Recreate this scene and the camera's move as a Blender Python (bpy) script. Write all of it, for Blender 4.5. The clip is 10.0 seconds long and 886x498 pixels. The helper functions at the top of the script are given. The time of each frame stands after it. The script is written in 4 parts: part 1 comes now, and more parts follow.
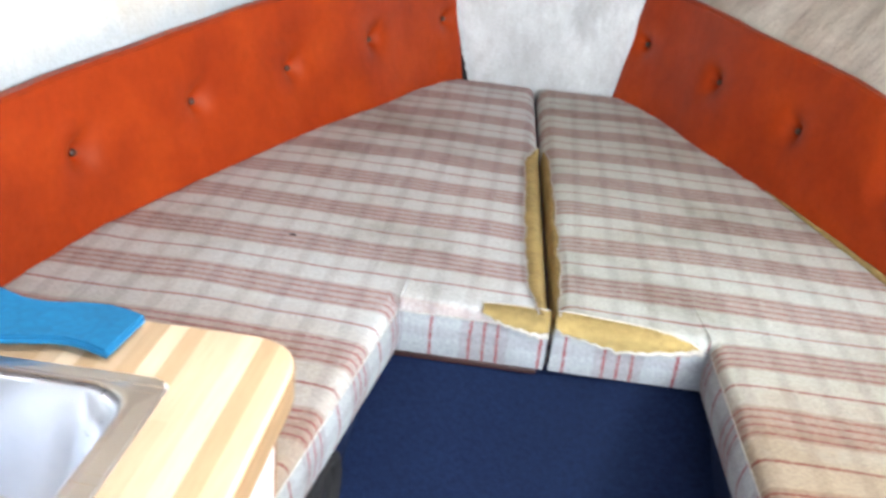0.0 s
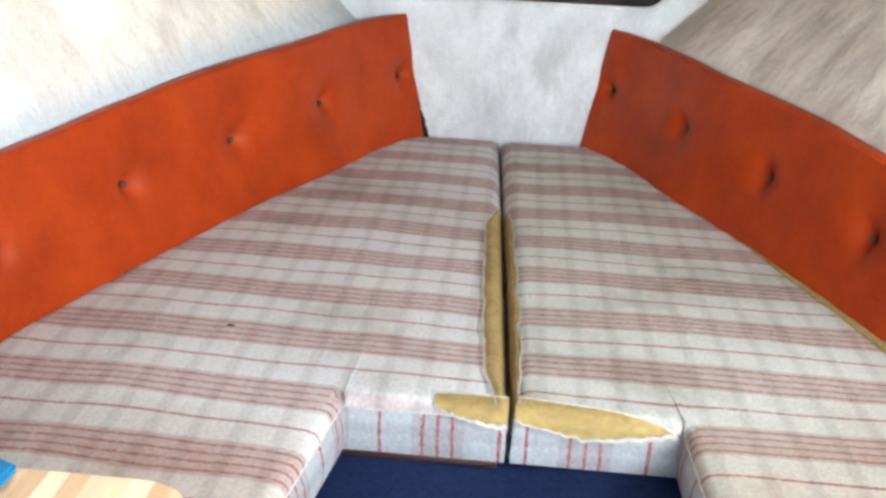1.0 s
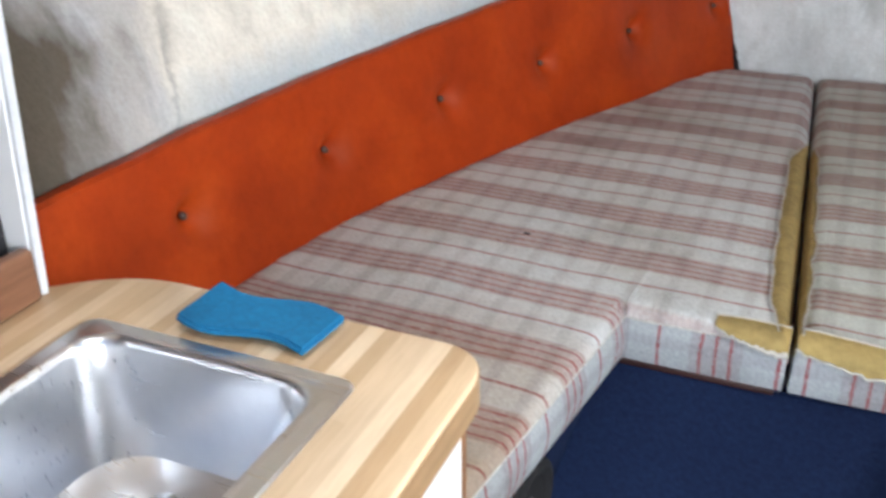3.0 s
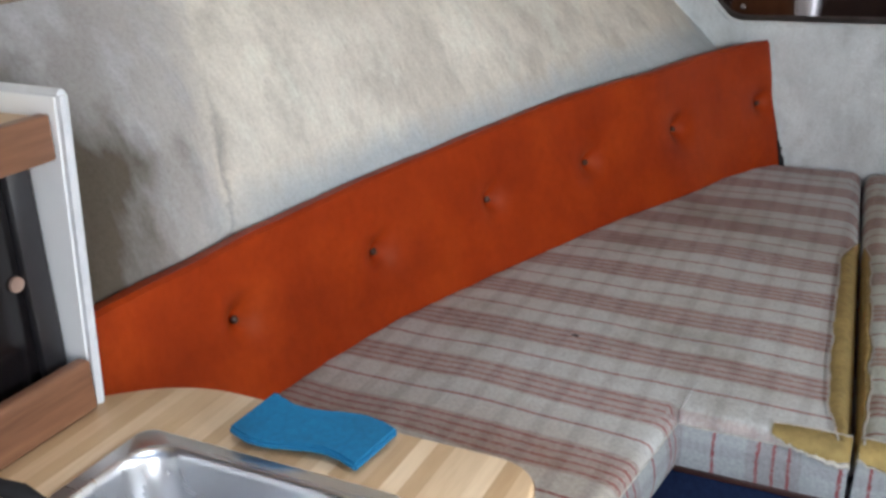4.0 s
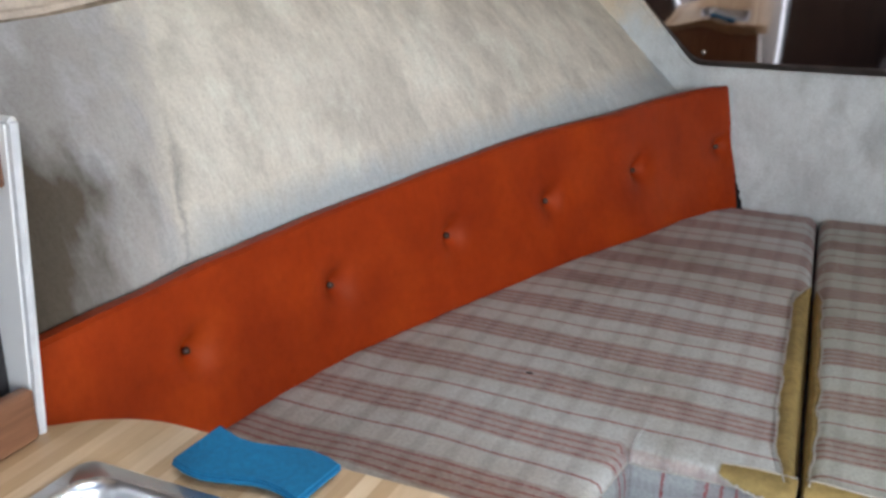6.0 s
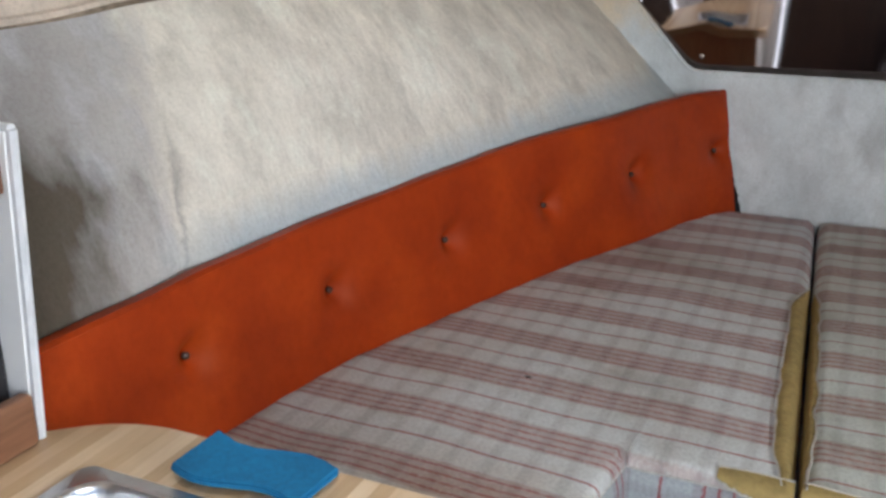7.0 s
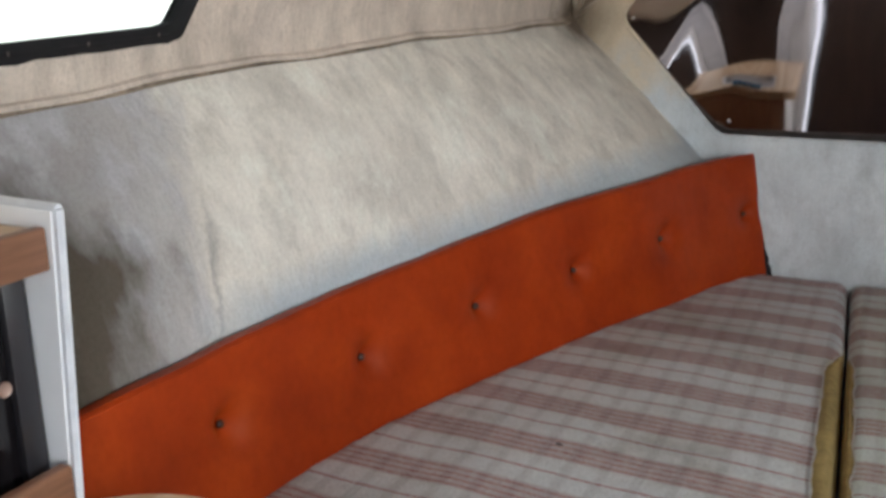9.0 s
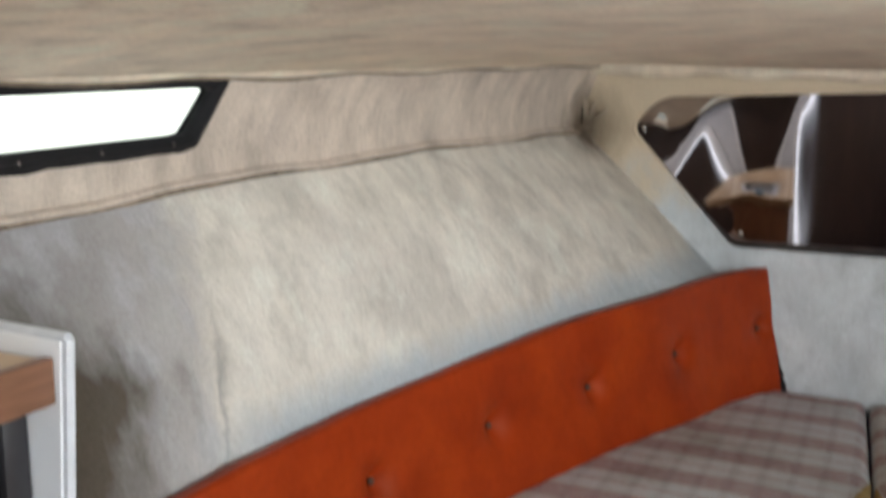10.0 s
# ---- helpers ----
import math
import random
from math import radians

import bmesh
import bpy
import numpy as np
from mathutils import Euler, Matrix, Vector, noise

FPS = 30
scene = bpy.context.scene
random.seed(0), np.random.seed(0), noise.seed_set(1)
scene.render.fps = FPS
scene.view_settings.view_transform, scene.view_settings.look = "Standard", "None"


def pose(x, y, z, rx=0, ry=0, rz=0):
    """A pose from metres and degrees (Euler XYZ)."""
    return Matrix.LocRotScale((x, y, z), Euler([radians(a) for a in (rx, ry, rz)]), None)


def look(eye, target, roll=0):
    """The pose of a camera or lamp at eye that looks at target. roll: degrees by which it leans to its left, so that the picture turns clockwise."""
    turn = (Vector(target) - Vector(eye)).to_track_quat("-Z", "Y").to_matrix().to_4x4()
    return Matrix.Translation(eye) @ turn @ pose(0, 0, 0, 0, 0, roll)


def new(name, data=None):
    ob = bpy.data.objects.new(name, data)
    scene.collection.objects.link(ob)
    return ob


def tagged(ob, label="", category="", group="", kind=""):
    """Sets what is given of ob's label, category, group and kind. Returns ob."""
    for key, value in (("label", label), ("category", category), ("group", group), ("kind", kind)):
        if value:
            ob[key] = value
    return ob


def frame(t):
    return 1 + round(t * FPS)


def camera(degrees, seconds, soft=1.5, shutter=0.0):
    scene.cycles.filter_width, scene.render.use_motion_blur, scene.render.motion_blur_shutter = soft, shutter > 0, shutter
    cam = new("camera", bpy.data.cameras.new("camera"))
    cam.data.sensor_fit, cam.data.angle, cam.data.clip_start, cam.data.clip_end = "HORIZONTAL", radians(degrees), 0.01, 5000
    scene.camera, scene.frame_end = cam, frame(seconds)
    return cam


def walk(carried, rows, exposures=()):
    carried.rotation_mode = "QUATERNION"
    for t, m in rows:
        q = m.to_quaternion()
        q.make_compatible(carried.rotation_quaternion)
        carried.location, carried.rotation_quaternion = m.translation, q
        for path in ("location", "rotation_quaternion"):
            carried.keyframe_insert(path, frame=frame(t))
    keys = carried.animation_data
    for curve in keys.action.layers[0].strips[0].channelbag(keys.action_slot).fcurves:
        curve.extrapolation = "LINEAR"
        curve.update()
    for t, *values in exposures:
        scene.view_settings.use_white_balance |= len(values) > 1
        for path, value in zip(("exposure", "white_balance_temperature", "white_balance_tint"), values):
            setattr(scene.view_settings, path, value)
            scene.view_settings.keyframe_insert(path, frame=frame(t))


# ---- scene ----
cam = camera(50.4, 10.0, soft=3.0, shutter=0.5)
PATH = [
    (0, (-0.023, -0.088, 1.204), (-0.16, 1.718, 0.355), 5.6),
    (0.2, (0.009, -0.063, 1.217), (-0.129, 1.732, 0.347), 5.6),
    (0.5, (0.028, 0.004, 1.22), (-0.115, 1.812, 0.378), 3.4),
    (0.8, (0.056, 0.033, 1.222), (-0.101, 1.865, 0.435), 2.5),
    (1, (0.038, 0.053, 1.222), (-0.098, 1.893, 0.449), 2.5),
    (1.2, (0.034, 0.05, 1.232), (-0.075, 1.895, 0.467), 2.3),
    (1.5, (0.047, 0.055, 1.228), (-0.068, 1.893, 0.449), 1.6),
    (1.7, (0.050, 0.036, 1.214), (-0.196, 1.843, 0.396), 0.5),
    (2, (0.051, 0.006, 1.184), (-0.401, 1.784, 0.389), -2.1),
    (2.2, (0.053, -0.002, 1.214), (-0.475, 1.728, 0.359), -0.8),
    (2.5, (0.067, -0.013, 1.215), (-0.529, 1.677, 0.326), -0.3),
    (2.7, (0.062, -0.023, 1.211), (-0.583, 1.634, 0.295), -0.4),
    (3.8, (0.061, -0.036, 1.259), (-0.774, 1.613, 0.495), -1.7),
    (4, (0.046, -0.029, 1.247), (-0.778, 1.64, 0.515), -1.8),
    (4.5, (0.059, -0.036, 1.251), (-0.83, 1.607, 0.537), -1.4),
    (5, (0.071, -0.029, 1.255), (-0.739, 1.667, 0.571), -0.8),
    (5.5, (0.067, -0.025, 1.251), (-0.707, 1.692, 0.58), 0.2),
    (7, (0.074, -0.028, 1.255), (-0.704, 1.694, 0.597), 0.0),
    (7.5, (0.075, -0.031, 1.256), (-0.7, 1.694, 0.604), 0.2),
    (8, (0.067, -0.034, 1.257), (-0.746, 1.674, 0.608), -0.5),
    (8.2, (0.068, -0.033, 1.267), (-0.765, 1.691, 0.689), -0.4),
    (8.5, (0.068, -0.032, 1.293), (-0.786, 1.709, 0.801), 0.1),
    (8.7, (0.083, -0.023, 1.284), (-0.75, 1.727, 0.791), -0.2),
    (9, (0.083, -0.043, 1.276), (-0.77, 1.685, 0.739), -0.9),
    (9.3, (0.037, -0.015, 1.282), (-0.799, 1.703, 0.691), -0.3),
    (9.5, (0.067, -0.035, 1.285), (-0.792, 1.675, 0.703), -1.0),
    (9.7, (0.054, -0.012, 1.3), (-0.801, 1.721, 0.784), -0.9),
    (10, (0.01, -0.003, 1.305), (-0.841, 1.774, 0.959), 0.3),
]
walk(cam, [(t, look(eye, target, roll)) for t, eye, target, roll in PATH],
     [(0, 1.33, 6150, 10), (1.5, 1.24, 6150, 10), (2.2, 1.12, 6150, 10), (2.7, 0.95, 6150, 10), (3.8, 0.21, 6150, 10), (8.0, 0.17, 6200, 10), (8.6, 0.06, 6230, 10), (9.4, 0.02, 6250, 10), (10.0, 0.14, 6330, 9)])
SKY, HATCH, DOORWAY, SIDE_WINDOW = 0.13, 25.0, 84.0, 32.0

# ---- world and light ----
world = bpy.data.worlds.new("sky")
scene.world = world
world.use_nodes = True
wn = world.node_tree.nodes
sky = wn.new("ShaderNodeTexSky")
sky.sky_type = "NISHITA"
sky.sun_disc = False
sky.sun_elevation = radians(48)
sky.sun_rotation = radians(20)
wn["Background"].inputs["Strength"].default_value = SKY
world.node_tree.links.new(sky.outputs["Color"], wn["Background"].inputs["Color"])

sun_data = bpy.data.lights.new("sun", "SUN")
sun_data.energy, sun_data.angle, sun_data.color = 1.0, radians(12), (1, 0.95, 0.88)
sun = new("sun", sun_data)
sun.matrix_world = look((2.0, 6.0, 8.0), (0, 0, 0))

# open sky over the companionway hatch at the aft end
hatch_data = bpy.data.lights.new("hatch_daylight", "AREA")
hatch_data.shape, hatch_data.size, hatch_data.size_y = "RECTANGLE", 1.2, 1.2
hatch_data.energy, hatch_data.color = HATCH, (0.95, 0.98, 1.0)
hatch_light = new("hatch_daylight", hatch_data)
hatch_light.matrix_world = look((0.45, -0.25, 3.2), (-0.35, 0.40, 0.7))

# open sky behind the companionway's added starboard opening, and daylight of the side windows
door_data = bpy.data.lights.new("doorway_daylight", "AREA")
door_data.shape, door_data.size, door_data.size_y = "RECTANGLE", 1.3, 1.1
door_data.energy, door_data.color = DOORWAY, (0.95, 0.98, 1.0)
new("doorway_daylight", door_data).matrix_world = look((1.0, -1.75, 1.15), (0.0, 2.0, 0.85))
gap_data = bpy.data.lights.new("door_gap_daylight", "AREA")
gap_data.shape, gap_data.size, gap_data.size_y = "RECTANGLE", 0.016, 1.25
gap_data.energy, gap_data.color = 0.2, (0.82, 0.90, 1.0)
new("door_gap_daylight", gap_data).matrix_world = look((-0.178, -0.962, 0.72), (-0.178, 1.0, 0.72))
for side in (-1, 1):
    win_data = bpy.data.lights.new("window_daylight", "AREA")
    win_data.shape, win_data.size, win_data.size_y = "RECTANGLE", 1.5, 0.14
    win_data.energy, win_data.color = SIDE_WINDOW * (1.0 if side > 0 else 0.10), (0.90, 0.96, 1.0)
    new("window_daylight", win_data).matrix_world = look((side * 1.205, 0.78, 1.25), (side * 0.2, 1.05 if side > 0 else 0.80, 1.31 if side > 0 else 1.17))

# ---- materials ----


def mat_new(name, rough=0.6, metal=0.0, color=(0.5, 0.5, 0.5)):
    m = bpy.data.materials.new(name)
    m.use_nodes = True
    b = m.node_tree.nodes["Principled BSDF"]
    b.inputs["Roughness"].default_value = rough
    b.inputs["Metallic"].default_value = metal
    b.inputs["Base Color"].default_value = (*color, 1)
    return m, m.node_tree.nodes, m.node_tree.links, b


def node(nodes, kind, **values):
    n = nodes.new(kind)
    for key, value in values.items():
        if key == "op":
            n.operation = value
        else:
            n.inputs[key.replace("_", " ")].default_value = value
    return n


def coords(nodes, links, scale=(1, 1, 1), which="Object", turn=(0, 0, 0)):
    c = nodes.new("ShaderNodeTexCoord")
    mp = nodes.new("ShaderNodeMapping")
    mp.inputs["Scale"].default_value = scale
    mp.inputs["Rotation"].default_value = turn
    links.new(c.outputs[which], mp.inputs["Vector"])
    return mp.outputs["Vector"]


def noise_tex(nodes, links, vec, scale, detail=4.0, rough=0.6):
    n = nodes.new("ShaderNodeTexNoise")
    n.inputs["Scale"].default_value = scale
    n.inputs["Detail"].default_value = detail
    n.inputs["Roughness"].default_value = rough
    links.new(vec, n.inputs["Vector"])
    return n.outputs["Fac"]


def ramp(nodes, links, fac, stops, interp="LINEAR"):
    r = nodes.new("ShaderNodeValToRGB")
    r.color_ramp.interpolation = interp
    els = r.color_ramp.elements
    while len(els) < len(stops):
        els.new(0.5)
    for e, (p, c) in zip(els, stops):
        e.position, e.color = p, (*c, 1)
    links.new(fac, r.inputs["Fac"])
    return r.outputs["Color"]


def mix(nodes, links, fac, a, b, mode="MIX"):
    m = nodes.new("ShaderNodeMix")
    m.data_type, m.blend_type = "RGBA", mode
    for value, index in ((fac, 0), (a, 6), (b, 7)):
        if isinstance(value, (int, float)):
            m.inputs[index].default_value = value
        elif isinstance(value, tuple):
            m.inputs[index].default_value = (*value, 1)
        else:
            links.new(value, m.inputs[index])
    return m.outputs[2]


def math_node(nodes, links, op, a, b=None, c=None):
    m = nodes.new("ShaderNodeMath")
    m.operation = op
    for i, v in enumerate((a, b, c)):
        if v is None:
            continue
        if isinstance(v, (int, float)):
            m.inputs[i].default_value = v
        else:
            links.new(v, m.inputs[i])
    return m.outputs[0]


def bump(nodes, links, bsdf, height, strength, distance):
    b = nodes.new("ShaderNodeBump")
    b.inputs["Strength"].default_value = strength
    b.inputs["Distance"].default_value = distance
    links.new(height, b.inputs["Height"])
    links.new(b.outputs["Normal"], bsdf.inputs["Normal"])


def plain(name, color, rough=0.5, metal=0.0, vary=0.12, scale=30.0, grain=0.0008):
    m, n, l, b = mat_new(name, rough, metal)
    v = coords(n, l)
    f = noise_tex(n, l, v, scale)
    g = noise_tex(n, l, v, scale * 0.12, 3)
    dark = tuple(c * (1 - vary) for c in color)
    lite = tuple(min(1, c * (1 + vary)) for c in color)
    c1 = ramp(n, l, f, [(0.3, dark), (0.7, lite)])
    c2 = ramp(n, l, g, [(0.35, (1 - vary, 1 - vary, 1 - vary)), (0.65, (1, 1, 1))])
    l.new(mix(n, l, 1.0, c1, c2, "MULTIPLY"), b.inputs["Base Color"])
    if grain:
        bump(n, l, b, f, 0.5, grain)
    return m


STRIPE, PHASE = 0.169, 1.271


def fabric(name, tint=(1, 1, 1), boxing=False, soil_shade_end=1.20):
    """Woven off-white cloth; one thin red line and one band of red lines in every repeat along v, faint checks along u."""
    m, n, l, b = mat_new(name, 0.92)
    b.inputs["Specular IOR Level"].default_value = 0.2
    uv = n.new("ShaderNodeUVMap")
    uv.uv_map = "UVMap"
    warp = n.new("ShaderNodeTexNoise")
    warp.inputs["Scale"].default_value = 5.0
    warp.inputs["Detail"].default_value = 1.0
    l.new(uv.outputs["UV"], warp.inputs["Vector"])
    sep = n.new("ShaderNodeSeparateXYZ")
    l.new(uv.outputs["UV"], sep.inputs["Vector"])
    sway = math_node(n, l, "MULTIPLY_ADD", warp.outputs["Fac"], 0.022, -0.011)
    fuzz = n.new("ShaderNodeTexNoise")
    fuzz.inputs["Scale"].default_value = 240.0
    fuzz.inputs["Detail"].default_value = 2.0
    l.new(uv.outputs["UV"], fuzz.inputs["Vector"])
    sway = math_node(n, l, "ADD", sway, math_node(n, l, "MULTIPLY_ADD", fuzz.outputs["Fac"], 0.006, -0.003))
    v = math_node(n, l, "ADD", sep.outputs["Y"], sway)
    u = sep.outputs["X"]
    f = math_node(n, l, "FRACT", math_node(n, l, "DIVIDE", math_node(n, l, "SUBTRACT", v, PHASE - 20 * STRIPE), STRIPE))
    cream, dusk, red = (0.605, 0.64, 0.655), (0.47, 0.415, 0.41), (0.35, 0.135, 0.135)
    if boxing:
        # same cloth made darker: the shade on the cushion sides
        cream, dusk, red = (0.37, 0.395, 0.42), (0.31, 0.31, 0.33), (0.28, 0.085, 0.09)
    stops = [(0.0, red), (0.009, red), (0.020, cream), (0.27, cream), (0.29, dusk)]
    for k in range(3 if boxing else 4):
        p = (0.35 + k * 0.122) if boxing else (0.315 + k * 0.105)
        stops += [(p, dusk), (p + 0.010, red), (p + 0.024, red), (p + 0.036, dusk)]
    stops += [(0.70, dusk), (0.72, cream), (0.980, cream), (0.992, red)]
    col = ramp(n, l, f, stops)
    # threads break up along the lines
    dash = n.new("ShaderNodeTexNoise")
    dash.inputs["Scale"].default_value = 1.0
    dash.inputs["Detail"].default_value = 3.0
    dmap = n.new("ShaderNodeMapping")
    dmap.inputs["Scale"].default_value = (70, 330, 1)
    l.new(uv.outputs["UV"], dmap.inputs["Vector"])
    l.new(dmap.outputs["Vector"], dash.inputs["Vector"])
    col = mix(n, l, ramp(n, l, dash.outputs["Fac"], [(0.50, (0, 0, 0)), (0.70, (0.55, 0.55, 0.55))]), col, cream)
    # crosswise threads
    fu = math_node(n, l, "FRACT", math_node(n, l, "DIVIDE", u, 0.058))
    chk = ramp(n, l, fu, [(0.0, (1, 1, 1)), (0.30, (1, 1, 1)), (0.42, (0.835, 0.82, 0.825)), (0.60, (0.835, 0.82, 0.825)), (0.72, (1, 1, 1)), (0.98, (1, 1, 1))])
    col = mix(n, l, 0.75, col, chk, "MULTIPLY")
    # worn and soiled patches, lint
    st = noise_tex(n, l, uv.outputs["UV"], 3.2, 5, 0.65)
    col = mix(n, l, 1.0, col, ramp(n, l, st, [(0.28, (0.62, 0.57, 0.52)), (0.48, (0.95, 0.94, 0.92)), (0.7, (1.03, 1.03, 1.03))]), "MULTIPLY")
    fine = noise_tex(n, l, uv.outputs["UV"], 170, 3, 0.7)
    col = mix(n, l, 0.85, col, ramp(n, l, fine, [(0.25, (0.66, 0.65, 0.66)), (0.62, (1.04, 1.04, 1.04))]), "MULTIPLY")
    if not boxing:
        # brown soil at the cloth's aft end, the shade there painted in with it
        soil_shade = math_node(n, l, "ADD", math_node(n, l, "SUBTRACT", soil_shade_end, sep.outputs["Y"]), math_node(n, l, "MULTIPLY", math_node(n, l, "SUBTRACT", st, 0.5), 0.75))
        col = mix(n, l, ramp(n, l, soil_shade, [(0.05, (0, 0, 0)), (0.45, (0.95, 0.95, 0.95))]), col, mix(n, l, 1.0, col, (0.55, 0.40, 0.29), "MULTIPLY"))
    col = mix(n, l, 1.0, col, tint, "MULTIPLY")
    l.new(col, b.inputs["Base Color"])
    weave = noise_tex(n, l, uv.outputs["UV"], 420, 2, 0.5)
    lump = noise_tex(n, l, uv.outputs["UV"], 22, 3, 0.5)
    bump(n, l, b, math_node(n, l, "ADD", math_node(n, l, "MULTIPLY", weave, 0.25), lump), 0.75, 0.008)
    return m


def velour():
    m, n, l, b = mat_new("orange_velour", 0.5)
    b.inputs["Specular IOR Level"].default_value = 0.4
    b.inputs["Specular Tint"].default_value = (1.0, 0.52, 0.34, 1)
    v = coords(n, l)
    big = noise_tex(n, l, v, 7, 4, 0.6)
    small = noise_tex(n, l, v, 60, 4, 0.7)
    c = ramp(n, l, big, [(0.28, (0.26, 0.024, 0.003)), (0.52, (0.345, 0.036, 0.0035)), (0.75, (0.43, 0.054, 0.005))])
    c = mix(n, l, 0.7, c, ramp(n, l, small, [(0.3, (0.80, 0.76, 0.72)), (0.6, (1, 1, 1))]), "MULTIPLY")
    l.new(c, b.inputs["Base Color"])
    bump(n, l, b, noise_tex(n, l, v, 260, 3, 0.6), 0.35, 0.0015)
    return m


def felt(name, base, stain, mould=0.0, spot=False, yellow=False):
    """Matted carpet lining: slanting brushed streaks, old damp stains."""
    m, n, l, b = mat_new(name, 0.95)
    b.inputs["Specular IOR Level"].default_value = 0.15
    v = coords(n, l)
    streak = noise_tex(n, l, coords(n, l, (5, 7.5, 2.6), turn=(0.5, 0.3, 0.2)), 2.0, 4, 0.58)
    blot = noise_tex(n, l, v, 2.6, 5, 0.6)
    fine = noise_tex(n, l, v, 150, 3, 0.7)
    c = ramp(n, l, streak, [(0.28, tuple(x * 0.74 for x in base)), (0.5, base), (0.72, tuple(min(1, x * 1.20) for x in base))])
    c = mix(n, l, ramp(n, l, blot, [(0.50, (0, 0, 0)), (0.72, (0.75, 0.75, 0.75))]), c, stain)
    patch = noise_tex(n, l, coords(n, l, (7, 9, 7), turn=(0.7, 0.2, 0.5)), 1.3, 5, 0.68)
    c = mix(n, l, ramp(n, l, patch, [(0.52, (0, 0, 0)), (0.70, (0.7, 0.7, 0.7))]), c, tuple(min(0.86, x * 1.25) for x in base))
    c = mix(n, l, ramp(n, l, patch, [(0.30, (0.45, 0.45, 0.45)), (0.44, (0, 0, 0))]), c, tuple(x * 0.72 for x in base))
    if mould:
        # greyer and browner towards the shelf end, and a grey tide mark at its foot
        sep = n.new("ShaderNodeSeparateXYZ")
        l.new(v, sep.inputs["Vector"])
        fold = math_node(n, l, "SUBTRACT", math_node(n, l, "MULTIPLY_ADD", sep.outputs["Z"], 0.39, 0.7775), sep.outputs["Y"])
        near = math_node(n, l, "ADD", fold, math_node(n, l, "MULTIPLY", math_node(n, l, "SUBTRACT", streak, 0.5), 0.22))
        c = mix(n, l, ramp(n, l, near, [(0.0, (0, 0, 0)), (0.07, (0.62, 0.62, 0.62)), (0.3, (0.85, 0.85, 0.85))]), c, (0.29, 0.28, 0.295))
        # shade of the fold's crease painted as a thin dark line
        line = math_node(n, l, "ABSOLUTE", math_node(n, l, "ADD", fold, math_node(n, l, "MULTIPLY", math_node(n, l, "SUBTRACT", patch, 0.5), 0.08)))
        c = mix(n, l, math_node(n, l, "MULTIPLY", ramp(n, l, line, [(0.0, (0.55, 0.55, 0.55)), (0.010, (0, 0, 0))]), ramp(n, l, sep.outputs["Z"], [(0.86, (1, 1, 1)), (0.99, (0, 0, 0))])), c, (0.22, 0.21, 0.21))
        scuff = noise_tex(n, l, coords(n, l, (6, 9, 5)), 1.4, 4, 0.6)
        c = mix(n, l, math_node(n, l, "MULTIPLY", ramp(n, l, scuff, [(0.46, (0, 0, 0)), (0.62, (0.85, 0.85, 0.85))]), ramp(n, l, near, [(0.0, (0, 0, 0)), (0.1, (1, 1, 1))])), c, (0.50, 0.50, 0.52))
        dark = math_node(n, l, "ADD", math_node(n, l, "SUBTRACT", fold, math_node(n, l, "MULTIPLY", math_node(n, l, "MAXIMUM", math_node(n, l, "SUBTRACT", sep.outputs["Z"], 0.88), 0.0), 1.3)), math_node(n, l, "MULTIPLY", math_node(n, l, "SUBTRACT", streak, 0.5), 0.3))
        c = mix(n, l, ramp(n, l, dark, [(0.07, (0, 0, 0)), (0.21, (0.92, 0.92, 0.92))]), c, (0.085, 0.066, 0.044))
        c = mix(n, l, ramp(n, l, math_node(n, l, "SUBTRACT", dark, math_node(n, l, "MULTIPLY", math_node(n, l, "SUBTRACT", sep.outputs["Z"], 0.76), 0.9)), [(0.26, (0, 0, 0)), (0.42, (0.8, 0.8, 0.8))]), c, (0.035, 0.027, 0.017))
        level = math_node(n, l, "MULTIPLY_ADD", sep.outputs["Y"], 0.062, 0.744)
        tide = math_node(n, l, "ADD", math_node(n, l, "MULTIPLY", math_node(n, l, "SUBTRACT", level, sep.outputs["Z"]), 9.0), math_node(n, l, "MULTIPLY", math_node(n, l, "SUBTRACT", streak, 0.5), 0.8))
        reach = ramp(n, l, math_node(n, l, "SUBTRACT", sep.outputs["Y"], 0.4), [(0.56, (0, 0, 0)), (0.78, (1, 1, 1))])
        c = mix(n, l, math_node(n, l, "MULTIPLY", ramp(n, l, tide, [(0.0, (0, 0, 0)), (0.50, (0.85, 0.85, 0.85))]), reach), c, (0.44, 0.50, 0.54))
    if yellow:
        # beige mixed in higher up the cloth, with a ragged border
        hz = n.new("ShaderNodeSeparateXYZ")
        l.new(v, hz.inputs["Vector"])
        lift = math_node(n, l, "ADD", hz.outputs["Z"], math_node(n, l, "MULTIPLY", math_node(n, l, "SUBTRACT", patch, 0.5), 0.35))
        c = mix(n, l, ramp(n, l, math_node(n, l, "SUBTRACT", lift, 0.5), [(0.44, (0, 0, 0)), (0.60, (0.95, 0.95, 0.95))]), c, (0.70, 0.575, 0.41))
    if mould or spot:
        # a black mould spot where ledge, hull and bulkhead meet
        dist = n.new("ShaderNodeVectorMath")
        dist.operation = "DISTANCE"
        l.new(v, dist.inputs[0])
        dist.inputs[1].default_value = (-0.79, 2.58, 1.175)
        away = math_node(n, l, "ADD", dist.outputs["Value"], math_node(n, l, "MULTIPLY", math_node(n, l, "SUBTRACT", streak, 0.5), 0.12))
        c = mix(n, l, ramp(n, l, away, [(0.02, (0.9, 0.9, 0.9)), (0.14, (0, 0, 0))]), c, (0.12, 0.085, 0.055))
